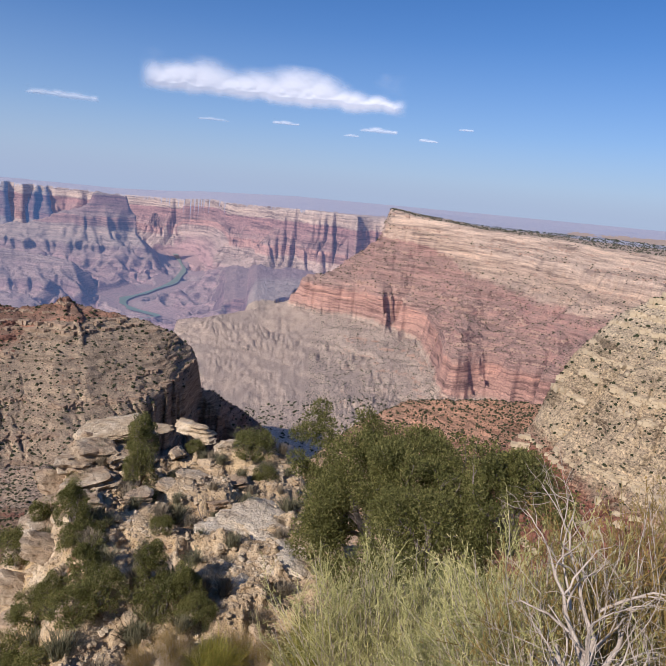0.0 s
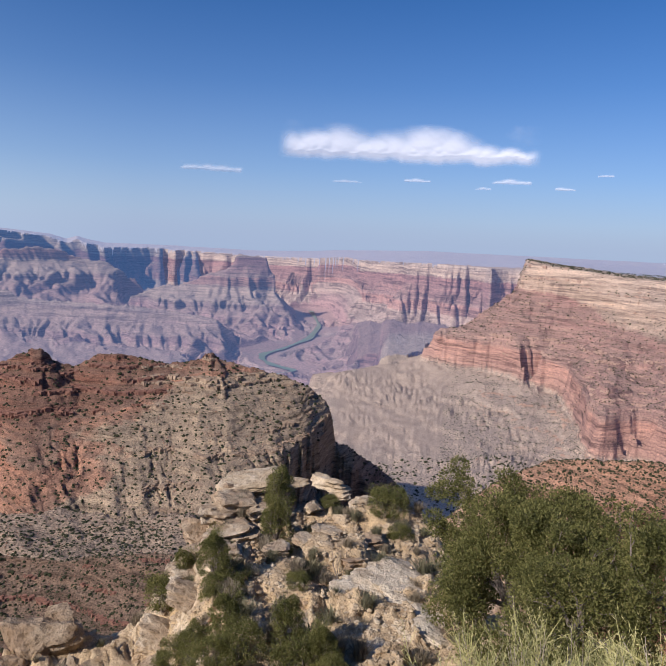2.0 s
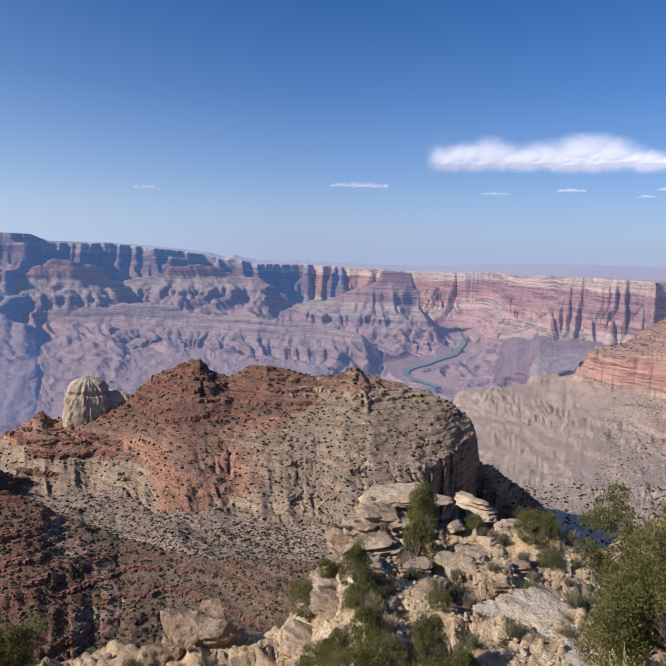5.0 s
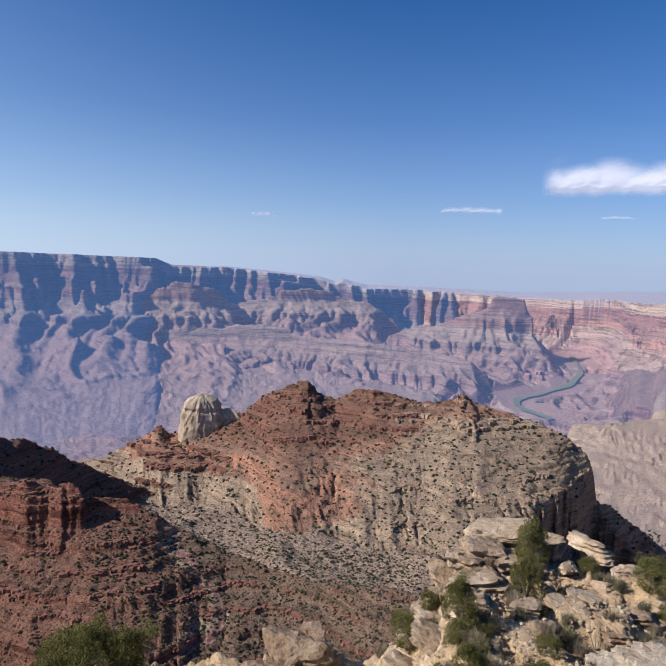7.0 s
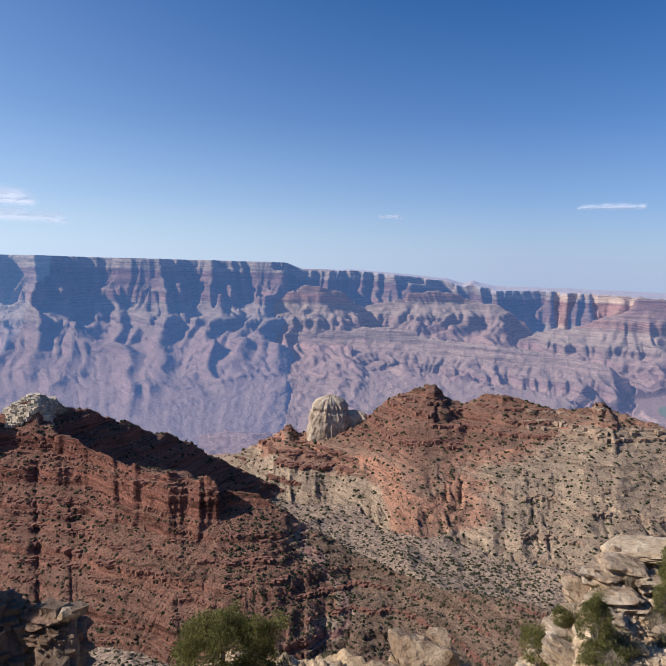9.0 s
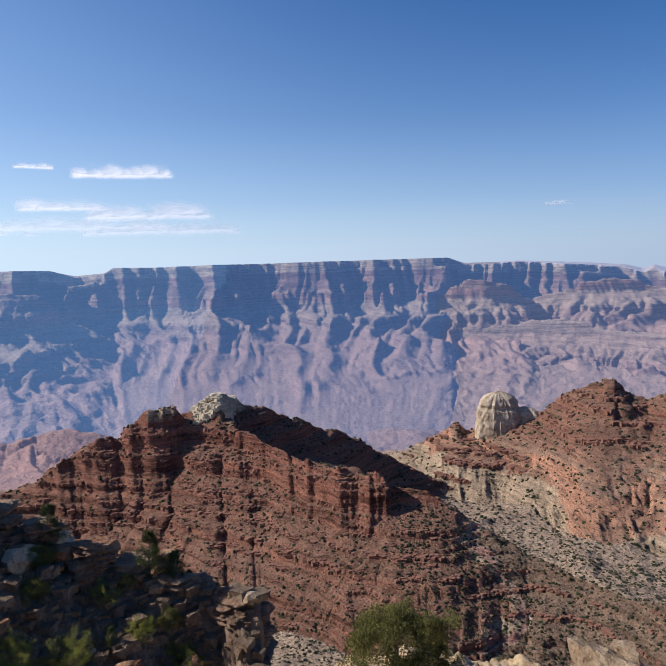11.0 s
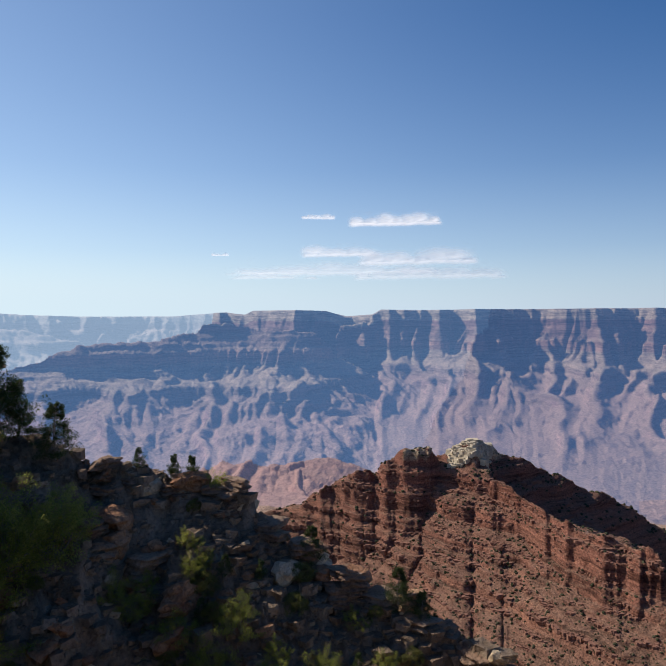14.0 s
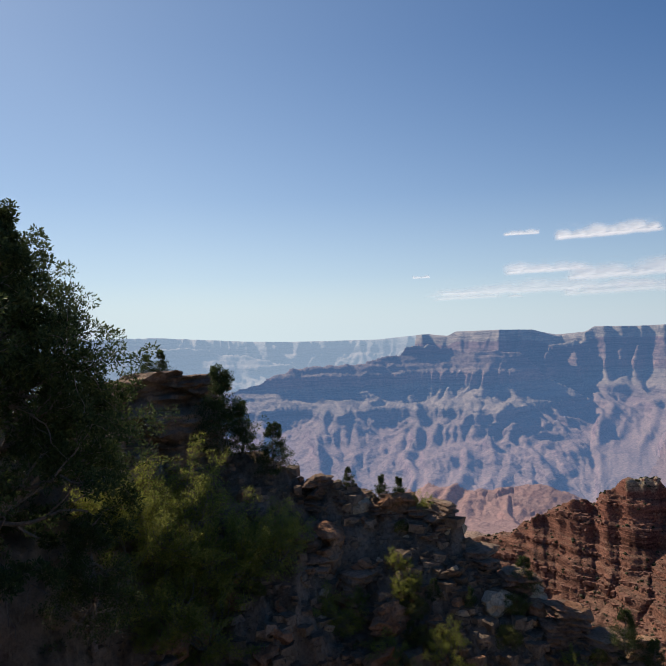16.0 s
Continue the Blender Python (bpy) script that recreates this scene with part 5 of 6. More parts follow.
def grow(rg, start, way, length, radius, depth, spread, out, tips, lift=0.15, wander=0.22):
    """A limb that wanders, tapers and forks."""
    n = 6
    p, d, path = np.array(start, float), np.array(way, float), []
    for i in range(n + 1):
        path.append((p.copy(), radius * (1 - 0.55 * i / n)))
        d = d + rg.normal(size=3) * wander + (0, 0, lift * 0.3)
        d /= np.linalg.norm(d)
        p = p + d * length / n
        if depth > 0 and i >= 2 and rg.rand() < 0.75:
            side = d + rg.normal(size=3) * spread
            side /= np.linalg.norm(side)
            grow(rg, p, side, length * rg.uniform(0.45, 0.75), radius * (1 - 0.55 * i / n) * 0.6, depth - 1, spread, out, tips, lift, wander)
    out.append(path)
    tips.append((path[-1][0], length))
    if depth == 0:
        tips.append((path[3][0], length))


def leaves(rg, centres, radii, count, size, slim=0.45, up=0.3, shell=0.55):
    """Small folded leaves round clump centres; returns points and triangles."""
    pick = rg.randint(0, len(centres), count)
    way = rg.normal(size=(count, 3))
    way /= np.linalg.norm(way, axis=1)[:, None]
    rad = radii[pick] * (shell + (1 - shell) * rg.rand(count)) ** 0.8
    p = centres[pick] + way * rad[:, None] * (1, 1, 0.8)
    d = way + rg.normal(size=(count, 3)) * 0.6 + (0, 0, up)
    d /= np.linalg.norm(d, axis=1)[:, None]
    s = np.cross(d, rg.normal(size=(count, 3)))
    s /= np.linalg.norm(s, axis=1)[:, None]
    L = (size * rg.uniform(0.6, 1.4, count))[:, None]
    v = np.stack([p, p + d * L * 0.5 + s * L * slim * 0.5, p + d * L, p + d * L * 0.5 - s * L * slim * 0.5], 1)
    f = (np.arange(count) * 4)[:, None] + np.array([[0, 1, 2, 3]])
    return v.reshape(-1, 3), f


def tree(name, seed, high, wide, leaf_mat, count, leaf, label, cat, group="", kind="juniper"):
    """A small rim tree with its base at the origin: forked trunk, and a crown of leaf sprays on the limb ends."""
    rg = np.random.RandomState(seed)
    paths, tips = [], []
    if kind == "juniper":
        for k in range(4):
            ang = rg.uniform(0, 6.28)
            grow(rg, (0.1 * math.cos(ang), 0.1 * math.sin(ang), -0.2), (0.55 * math.cos(ang + k), 0.55 * math.sin(ang + k), 1.0), high * 0.72, 0.035 * high, 2, 0.75, paths, tips)
    elif kind == "pine":
        trunk = [((0.12 * math.sin(i * 0.9) * high / 6, 0.1 * math.cos(i * 0.7) * high / 6, high * i / 10 - 0.2), 0.03 * high * (1 - 0.085 * i)) for i in range(11)]
        paths.append(trunk)
        for i in range(2, 11):
            for k in range(7 if high < 6 else 8):
                ang = rg.uniform(0, 6.28)
                ln = wide * 0.5 * (1.08 - 0.88 * i / 10.5) * rg.uniform(0.7, 1.15)
                grow(rg, trunk[i][0], (math.cos(ang), math.sin(ang), 0.25 if high > 6 else -0.05), ln, 0.009 * high, 1 if high < 6 else 2, 0.6, paths, tips, 0.1)
    else:
        for k in range(9):
            ang = 6.28 * k / 9 + rg.uniform(-0.3, 0.3)
            grow(rg, (0, 0, -0.1), (0.8 * math.cos(ang), 0.8 * math.sin(ang), rg.uniform(0.5, 1.3)), high * 0.75, 0.014 * high, 2, 0.6, paths, tips)
    c = np.array([t[0] for t in tips])
    L = np.array([t[1] for t in tips])
    if kind == "juniper":
        scale = np.array([wide / max(np.ptp(c[:, 0]) + 0.5, 0.1), wide / max(np.ptp(c[:, 1]) + 0.5, 0.1), high / max(c[:, 2].max() + 0.2, 0.1)])
        c = c * scale
        paths = [[(np.array(p) * scale, r) for p, r in path] for path in paths]
    else:
        scale = np.array([wide / max(np.ptp(c[:, 0]), 0.1), wide / max(np.ptp(c[:, 1]), 0.1), high / max(c[:, 2].max(), 0.1)]) ** (0.8)
        c = c * scale
        paths = [[(np.array(p) * scale, r) for p, r in path] for path in paths]
    rad = np.clip(L * 0.22, 0.06 * wide, 0.11 * wide) if kind == "juniper" else np.clip(L * 0.2, 0.022 * wide, 0.036 * wide) if high > 6 else np.clip(L * 0.4, 0.03 * wide, 0.06 * wide)
    c[:, 2] = np.maximum(c[:, 2], 0.12 * high)
    if kind == "juniper":
        # the dense dome over the limb ends
        k = 150
        w = rg.normal(size=(k, 3))
        w /= np.linalg.norm(w, axis=1)[:, None]
        w[:, 2] = np.abs(w[:, 2]) * 1.15 - 0.25
        lump = 0.72 + 0.5 * vnoise3(w * 2.4 + seed, seed)
        c[:, 2] = np.minimum(c[:, 2], 0.86 * high)
        dome = w * lump[:, None] * (wide * 0.43, wide * 0.43, high * 0.52) + (0, 0, high * 0.36)
        c = np.concatenate([c, np.tile(dome, (max(1, 2 * len(c) // k), 1))])
        rad = np.concatenate([rad, np.full(len(c) - len(rad), 0.085 * wide)])
    root = tagged(new(name), label, cat, group)
    v, f = tubes(paths)
    part("trunk", mesh_of("trunk", v, f, BARK), root, "gnarled grey trunk and limbs")
    v, f = leaves(rg, c, rad, count, leaf, 0.4, 0.35, 0.35)
    part("crown", mesh_of("crown", v, f, leaf_mat, flat=True), root)
    return root


def stand(ob, a, r, z, size=1.0, turn=0.0):
    """Sets a thing on the near ground; z is used only where given as a ledge above it."""
    z = max(z, near_at(a, r) - 0.1)
    ob.matrix_world = Matrix.Translation(polar(a, r, z)) @ pose(0, 0, 0, 0, 0, turn) @ Matrix.Diagonal((size, size, size, 1))
    return ob


def again(ob, a, r, z, size, turn):
    z = max(z, near_at(a, r) - 0.1)
    c = copy_thing(ob, Matrix.Translation(polar(a, r, z)) @ pose(0, 0, 0, 0, 0, turn))
    c.scale = (size, size, size * 1.0)
    return c


# big juniper beside the outcrop, and the smaller junipers round it
stand(tree("juniper", 3, 5.0, 5.4, JUNIPER, 170000, 0.07, "large dense green juniper below the rim", "juniper"), -6.9, 16.3, -10.5)
stand(tree("juniper", 5, 2.4, 2.6, JUNIPER, 32000, 0.06, "small round green juniper on the slope", "juniper"), -18.6, 13.6, -7.2)
stand(tree("juniper", 6, 2.2, 3.2, JUNIPER, 34000, 0.06, "low bright green juniper under the large one", "juniper"), -10.5, 12.6, -7.9)
J1 = stand(tree("juniper", 8, 2.4, 1.3, JUNIPER, 10000, 0.065, "upright green juniper on the limestone outcrop", "juniper", "outcrop junipers"), 16.6, 24.6, -12.3)
J2 = stand(tree("juniper", 9, 1.5, 1.8, JUNIPER, 10000, 0.06, "low spreading juniper on the outcrop", "juniper", "outcrop junipers"), 6.3, 24.4, -11.5)
for q, a, r, s_, t in [(J1, 16.9, 22.6, 0.95, 70), (J2, 16.2, 21.4, 0.6, 15), (J2, 11.9, 25.2, 0.55, 140), (J2, 8.8, 25.6, 0.4, 40), (J2, 5.2, 23.4, 0.7, 100), (J2, 14.6, 18.3, 0.5, 10), (J2, 26.4, 22.0, 1.15, 20), (J1, 25.2, 21.6, 0.8, 120), (J1, 22.6, 18.8, 0.9, 200),
                       (J2, 21.8, 18.2, 0.9, 260), (J2, 25.6, 17.0, 1.1, 100), (J1, 24.2, 16.4, 0.85, 33), (J1, 21.4, 15.6, 1.0, 150), (J2, 19.8, 14.6, 1.0, 80), (J2, 22.8, 14.4, 1.0, 190), (J1, 15.4, 14.8, 0.9, 320), (J2, 14.2, 14.2, 1.05, 60), (J1, 12.2, 14.2, 0.85, 210), (J2, 11.0, 13.6, 0.8, 300), (J2, 28.4, 17.4, 1.2, 70), (J1, 27.6, 15.2, 1.0, 170), (J2, 25.4, 13.6, 1.1, 250), (J2, 29.0, 14.6, 1.0, 20)]:
    again(q, a, r, near_at(a, r) - 0.12, s_ * (0.72 if r < 17.5 else 0.88), t)
stand(tree("juniper", 12, 2.7, 3.9, JUNIPER, 50000, 0.075, "rounded bright green juniper top below the rim", "juniper"), 56.0, 20.5, -14.0)


# ---- shrubs ----
def broom(name, seed, high, wide, mat, count, label, cat, group="", thick=0.004):
    """A shrub of many thin, curved upright stems."""
    rg = np.random.RandomState(seed)
    ang, lean = rg.uniform(0, 6.28, count), np.minimum(np.abs(rg.normal(size=count)) * 0.55, 1.0)
    ln = high * rg.uniform(0.55, 1.1, count)
    foot = np.stack([np.cos(ang), np.sin(ang), 0 * ang], -1) * (rg.rand(count) ** 0.7 * wide * 0.28)[:, None]
    out = np.stack([np.cos(ang + rg.normal(size=count) * 0.5), np.sin(ang + rg.normal(size=count) * 0.5), 0 * ang], -1)
    side = np.cross(out, (0, 0, 1.0))
    rows = []
    for t in (0.0, 0.4, 0.75, 1.0):
        c = foot + out * (lean * ln * t ** 1.3)[:, None] * (wide / high) * 0.55 + np.stack([0 * ln, 0 * ln, ln * t * (1 - 0.25 * lean * t)], -1)
        c = c + rg.normal(size=(count, 3)) * 0.05 * high * t
        w = thick * (1.0 - 0.7 * t) * (1 + 0.6 * rg.rand(count))
        rows += [c - side * w[:, None], c + side * w[:, None]]
    v = np.stack(rows, 1)
    f = np.concatenate([(np.arange(count) * 8)[:, None] + np.array([[k, k + 1, k + 3, k + 2]]) for k in (0, 2, 4)])
    # short leaves along the stems
    k = count * 24
    pick, tt2 = rg.randint(0, count, k), rg.uniform(0.35, 1.0, k)
    base = v[pick, 4, :] * (1 - tt2)[:, None] + v[pick, 6, :] * tt2[:, None]
    lv, lf = leaves(rg, base, np.full(k, 0.02 + 0.015 * high), k, 0.015 * high ** 0.5, 0.22, 0.7)
    root = tagged(new(name), label, cat, group)
    part("stem", mesh_of("stem", v.reshape(-1, 3), f, mat, flat=True), root)
    part("foliage", mesh_of("foliage", lv, lf, mat, flat=True), root)
    return root


def brush(name, seed, high, wide, mat, stems, label, cat, group=""):
    """A dense twiggy bush: upright forking stems, side twigs towards the top and narrow leaves along them."""
    rg = np.random.RandomState(seed)
    ang = rg.uniform(0, 6.28, stems)
    out = np.stack([np.cos(ang), np.sin(ang), 0 * ang], -1)
    lean = np.abs(rg.normal(size=stems)) * 0.42
    tall = high * (1.05 - 0.35 * np.minimum(lean, 1)) * rg.uniform(0.6, 1.08, stems)
    foot = out * (rg.rand(stems) ** 0.6 * wide * 0.22)[:, None]
    tip = foot + out * (lean * wide * 0.5)[:, None] + np.stack([0 * tall, 0 * tall, tall], -1) + rg.normal(size=(stems, 3)) * 0.04 * high
    bow = rg.normal(size=(stems, 3)) * 0.05 * high

    def on_stem(i, t):
        return foot[i] * (1 - t)[:, None] + tip[i] * t[:, None] + bow[i] * (4 * t * (1 - t))[:, None] + out[i] * (lean[i] * 0.15 * wide * t * (1 - t))[:, None]

    paths = []
    for i in range(stems):
        q = on_stem(np.full(5, i), np.linspace(0, 1, 5))
        paths.append([(q[k], 0.0045 * (1.1 - 0.18 * k)) for k in range(5)])
    v, f = tubes(paths, 3)
    n = stems * 14
    i, t = rg.randint(0, stems, n), rg.uniform(0.3, 1.0, n)
    p = on_stem(i, t)
    d = rg.normal(size=(n, 3)) * 0.55 + (tip - foot)[i] / high + (0, 0, 0.35)
    d /= np.linalg.norm(d, axis=1)[:, None]
    ln = high * rg.uniform(0.10, 0.24, n)
    side = np.cross(d, rg.normal(size=(n, 3)))
    side /= np.linalg.norm(side, axis=1)[:, None]
    w = 0.0022
    tv = np.stack([p - side * w, p + side * w, p + d * ln[:, None] + side * w * 0.4, p + d * ln[:, None] - side * w * 0.4], 1).reshape(-1, 3)
    tf = (np.arange(n) * 4)[:, None] + np.array([[0, 1, 2, 3]])
    k = n * 11
    q, u = rg.randint(0, n, k), rg.uniform(0.1, 1.05, k)
    at = p[q] + d[q] * (ln[q] * u)[:, None]
    way = d[q] + rg.normal(size=(k, 3)) * 0.55
    way /= np.linalg.norm(way, axis=1)[:, None]
    s2 = np.cross(way, rg.normal(size=(k, 3)))
    s2 /= np.linalg.norm(s2, axis=1)[:, None]
    L = rg.uniform(0.014, 0.034, k)[:, None]
    lv = np.stack([at, at + way * L * 0.5 + s2 * 0.0024, at + way * L, at + way * L * 0.5 - s2 * 0.0024], 1).reshape(-1, 3)
    lf = (np.arange(k) * 4)[:, None] + np.array([[0, 1, 2, 3]])
    root = tagged(new(name), label, cat, group)
    part("stem", mesh_of("stem", v, f, SILVER), root, "thin grey woody stems")
    part("twig", mesh_of("twig", tv, tf, mat, flat=True), root)
    part("foliage", mesh_of("foliage", lv, lf, mat, flat=True), root)
    return root


LR = "pale yellow-green rabbitbrush close to the viewpoint"
B1 = stand(brush("rabbitbrush", 21, 0.95, 1.5, BROOM, 230, LR, "shrub", "rim shrubs"), -19.5, 4.6, -4.0)
for a, r, z, s_, t in [(-14.6, 4.9, -4.4, 0.8, 40), (-10.6, 5.0, -4.6, 0.7, 150), (-23.5, 3.7, -3.3, 1.0, 100), (-28.5, 3.5, -3.0, 1.2, 330), (-23.0, 5.6, -4.9, 1.1, 60), (-16.6, 3.9, -3.7, 0.75, 210), (-12.4, 4.0, -3.9, 0.6, 280), (-8.4, 4.9, -4.9, 1.35, 20), (-12.6, 5.4, -5.1, 1.45, 120), (-17.6, 5.6, -5.2, 1.5, 190), (-21.0, 5.0, -4.8, 1.35, 310)]:
    again(B1, a, r, z, s_, t)
B2 = stand(brush("golden_shrub", 22, 1.5, 1.3, GOLD, 200, "golden-brown dry shrub at the rim", "shrub", "rim shrubs"), -30.8, 3.5, -3.3, 1.05)
again(B2, -34.5, 3.4, near_at(-34.5, 3.4) - 0.1, 1.2, 100)
for a, r, s_, t in [(13.4, 12.0, 0.6, 100), (6.6, 12.1, 0.6, 190), (3.4, 11.8, 0.5, 250), (16.6, 12.6, 0.45, 330)]:
    again(B2, a, r, near_at(a, r) - 0.1, s_, t)
B3 = stand(broom("yellow_shrub", 23, 0.9, 1.2, leaf_material("yellow_leaf", (0.16, 0.18, 0.04), (0.28, 0.26, 0.06), (0.42, 0.34, 0.09)), 1300, "yellow-green shrub below the rim", "shrub", "rim shrubs"), -2.6, 10.6, -9.2)
again(B3, -0.8, 11.0, -9.4, 1.1, 50)
again(B3, 9.0, 11.6, -10.2, 0.9, 150)
again(B3, -4.8, 11.0, -9.4, 1.0, 250)


def dead_wood(name, seed, high, label, thick=0.03, forks=3, mat=None):
    rg = np.random.RandomState(seed)
    tips = []
    root = tagged(new(name), label, "dead shrub")
    for k in range(3):
        ang, limb = rg.uniform(0, 6.28), []
        grow(rg, (0, 0, -0.1), (0.4 * math.cos(ang), 0.4 * math.sin(ang), 1.0), high, thick * (1 - 0.25 * k), forks, 0.55, limb, tips, 0.1, 0.2)
        v, f = tubes(limb, 5)
        part("branch", mesh_of("branch", v, f, mat or SILVER), root)
    return root


stand(dead_wood("dead_branch", 31, 0.70, "bleached forked dead branches in the rabbitbrush", 0.036), -27.6, 2.6, -2.35, 1.0, 250)
stand(dead_wood("dead_branch", 36, 0.45, "bleached forked dead branches in the rabbitbrush", 0.014), -22.0, 2.6, -2.1, 1.2)
stand(dead_wood("dead_shrub", 33, 1.0, "bare grey dead shrub on the outcrop", 0.025, 3, BARK), 10.4, 19.2, -11.3)
stand(dead_wood("dead_shrub", 34, 0.8, "bare grey dead shrub on the outcrop", 0.02, 3, BARK), -0.4, 17.0, -11.2)

# low sage and grass tufts on the outcrop and the slopes
T1 = stand(broom("sage_tuft", 24, 0.42, 0.6, SAGE, 260, "low grey sagebrush tuft on stony ground", "shrub", "sage tufts", 0.008), 8.0, 17.5, near_at(8.0, 17.5) - 0.05)
T2 = stand(broom("dry_tuft", 25, 0.38, 0.5, DRY, 240, "dry brown bunchgrass tuft on stony ground", "grass tuft", "grass tufts", 0.008), 10.0, 21.0, near_at(10.0, 21.0) - 0.05)
rg = np.random.RandomState(17)
for i in range(150):
    a, r = rg.uniform(-1, 60 if i % 3 else 26), rg.uniform(12, 26)
    again(T1 if i % 2 else T2, a, r, near_at(a, r) - 0.04, rg.uniform(0.5, 1.4), rg.uniform(0, 360))

# trees and shrubs of the shaded spur
stand(tree("pinyon_pine", 41, 9.6, 9.0, PINYON, 250000, 0.10, "large dark pinyon pine against the sky", "pine", "", "pine"), 132.8, 18.5, -5.8)
P2 = stand(tree("pinyon_pine", 43, 3.5, 2.6, PINYON, 18000, 0.07, "dark young pinyon on the shaded spur", "pine", "spur pines", "pine"), 112.9, 24.4, -4.0)
again(P2, 108.3, 23.8, -4.7, 0.58, 120)
again(P2, 110.9, 24.6, -4.6, 0.6, 210)
again(P2, 117.8, 26.2, -1.05, 0.36, 60)
again(P2, 118.9, 26.4, -0.95, 0.28, 160)
again(P2, 97.2, 22.6, -6.0, 0.32, 20)
again(P2, 98.6, 22.9, -5.8, 0.3, 200)
again(P2, 101.6, 23.2, -5.4, 0.22, 250)
again(P2, 86.6, 20.6, -8.0, 0.38, 90)
again(P2, 78.6, 19.4, -9.6, 0.42, 45)
again(P2, 76.4, 19.2, -9.9, 0.34, 135)
again(P2, 124.5, 17.0, -7.0, 0.9, 300)
M1 = stand(tree("mahogany_shrub", 51, 3.3, 3.6, BROADLEAF, 20000, 0.065, "yellow-green leafy shrub on the shaded slope", "shrub", "slope shrubs", "shrub"), 116.6, 20.4, -6.2)
for a, r, s_, t in [(119.4, 20.6, 0.95, 60), (113.4, 20.2, 0.95, 140), (110.6, 20.4, 0.85, 220), (115.0, 18.8, 0.8, 20), (108.4, 20.0, 0.6, 300), (96.0, 17.6, 0.35, 110), (118.0, 19.0, 0.8, 30),
                    (93.4, 18.2, 0.35, 10), (97.6, 16.2, 0.4, 260), (90.6, 17.0, 0.3, 170), (101.8, 17.0, 0.42, 80), (99.4, 18.4, 0.4, 240), (86.0, 17.2, 0.38, 320), (121.6, 20.4, 0.8, 130), (103.4, 19.6, 0.45, 95)]:
    again(M1, a, r, near_at(a, r) - 0.1, s_, t)

rg = np.random.RandomState(29)
for i in range(70):
    a, r = rg.uniform(74, 122), rg.uniform(14.5, 22.5)
    again((M1, J2, P2)[i % 3], a, r, near_at(a, r) - 0.1, (0.22, 0.4, 0.18)[i % 3] * rg.uniform(0.7, 1.4), rg.uniform(0, 360))

# ---- shrubs and talus far below, too many to count ----
SHRUB = leaf_material("far_shrub", (0.024, 0.03, 0.016), (0.04, 0.045, 0.025), (0.065, 0.062, 0.04), 0.0)
rg = np.random.RandomState(23)


def on_canyon(n, a0, a1, r0, r1):
    a, r = rg.uniform(a0, a1, n), np.exp(rg.uniform(math.log(r0), math.log(r1), n))
    z = ground_z(a, r)
    slope = np.abs(ground_z(a, r * 1.006) - z) / (r * 0.006)
    keep = slope < 1.1
    a, r, z = a[keep], r[keep], z[keep]
    return np.stack([-r * np.sin(np.radians(a)), r * np.cos(np.radians(a)), z + EYE], -1), r


pl, r = on_canyon(42000, -30, 98, 170, 720)
scatter_stuff("shrubs", "dark green desert shrubs dotted over the canyon slopes", "shrub", pl, 0.0024 * r * (0.35 + rg.rand(len(r)) ** 2) + 0.1, SHRUB, ICO[1], 31, 0.8)
pl, r = on_canyon(9000, 14, 56, 180, 330)
scatter_stuff("foot_shrubs", "dark shrubs scattered over the brown foot of the butte", "shrub", pl, 0.0026 * r * (0.3 + rg.rand(len(r)) ** 2), SHRUB, ICO[1], 35, 0.8)
pl, r = on_canyon(15000, -26, 3, 290, 430)
scatter_stuff("slope_shrubs", "dark shrubs thickly dotted on the reddish slope", "shrub", pl, 0.0020 * r * (0.35 + rg.rand(len(r)) ** 2), SHRUB, ICO[1], 34, 0.8)
pl, r = on_canyon(12000, -36, 2, 600, 1500)
scatter_stuff("plateau_trees", "dark trees scattered on the rim plateau and wall", "tree", pl, 0.0013 * r * rg.uniform(0.5, 1.2, len(r)), SHRUB, ICO[1], 32, 0.8)
pl, r = on_canyon(20000, 12, 96, 230, 560)
TALUS = bark("talus_rock", (0.18, 0.09, 0.062), (0.32, 0.19, 0.135))
scatter_stuff("talus", "loose red sandstone talus blocks on the slopes", "talus", pl, 0.0010 * r * (0.3 + 1.5 * rg.rand(len(r)) ** 3), TALUS, ICO[1], 33, 0.7)

# broken blocks along the ledges of the butte and the ridge
CUBE = (np.array([(x, y, z) for x in (-1, 1) for y in (-1, 1) for z in (-1, 1)], float), np.array([(0, 1, 3), (0, 3, 2), (4, 6, 7), (4, 7, 5), (0, 4, 5), (0, 5, 1), (2, 3, 7), (2, 7, 6), (0, 2, 6), (0, 6, 4), (1, 5, 7), (1, 7, 3)]))


def ledge_blocks(name, label, n, a0, a1, r0, r1, step, mat, seed, big):
    """Blocks that keep to uneven level beds, in broken stretches."""
    rg = np.random.RandomState(seed)
    a, r = rg.uniform(a0, a1, n), rg.uniform(r0, r1, n)
    z = ground_z(a, r)
    x, y = -r * np.sin(np.radians(a)), r * np.cos(np.radians(a))
    bed = (z + 4.0 * fbm(x / 60, y / 60, 2, seed) + 1.6 * step * vnoise(z / (2.1 * step), 0 * z, seed + 7)) / step
    level = np.floor(bed)
    strong = _hash(level, 0 * level, seed)
    gap = fbm(x / 14, y / 14 + level * 5.3, 3, seed + 1)
    keep = (bed - level < 0.22) & (gap > 0.66 - 0.3 * strong) & (ground_z(a, r + 3) > z + 0.5)
    size = (0.0006 + big * rg.rand(n) ** 2.5 * (0.5 + strong)) * r
    pl = np.stack([x, y, z + EYE], -1)[keep]
    return scatter_stuff(name, label, "rock ledge", pl, size[keep], mat, CUBE, seed + 2, 0.8)


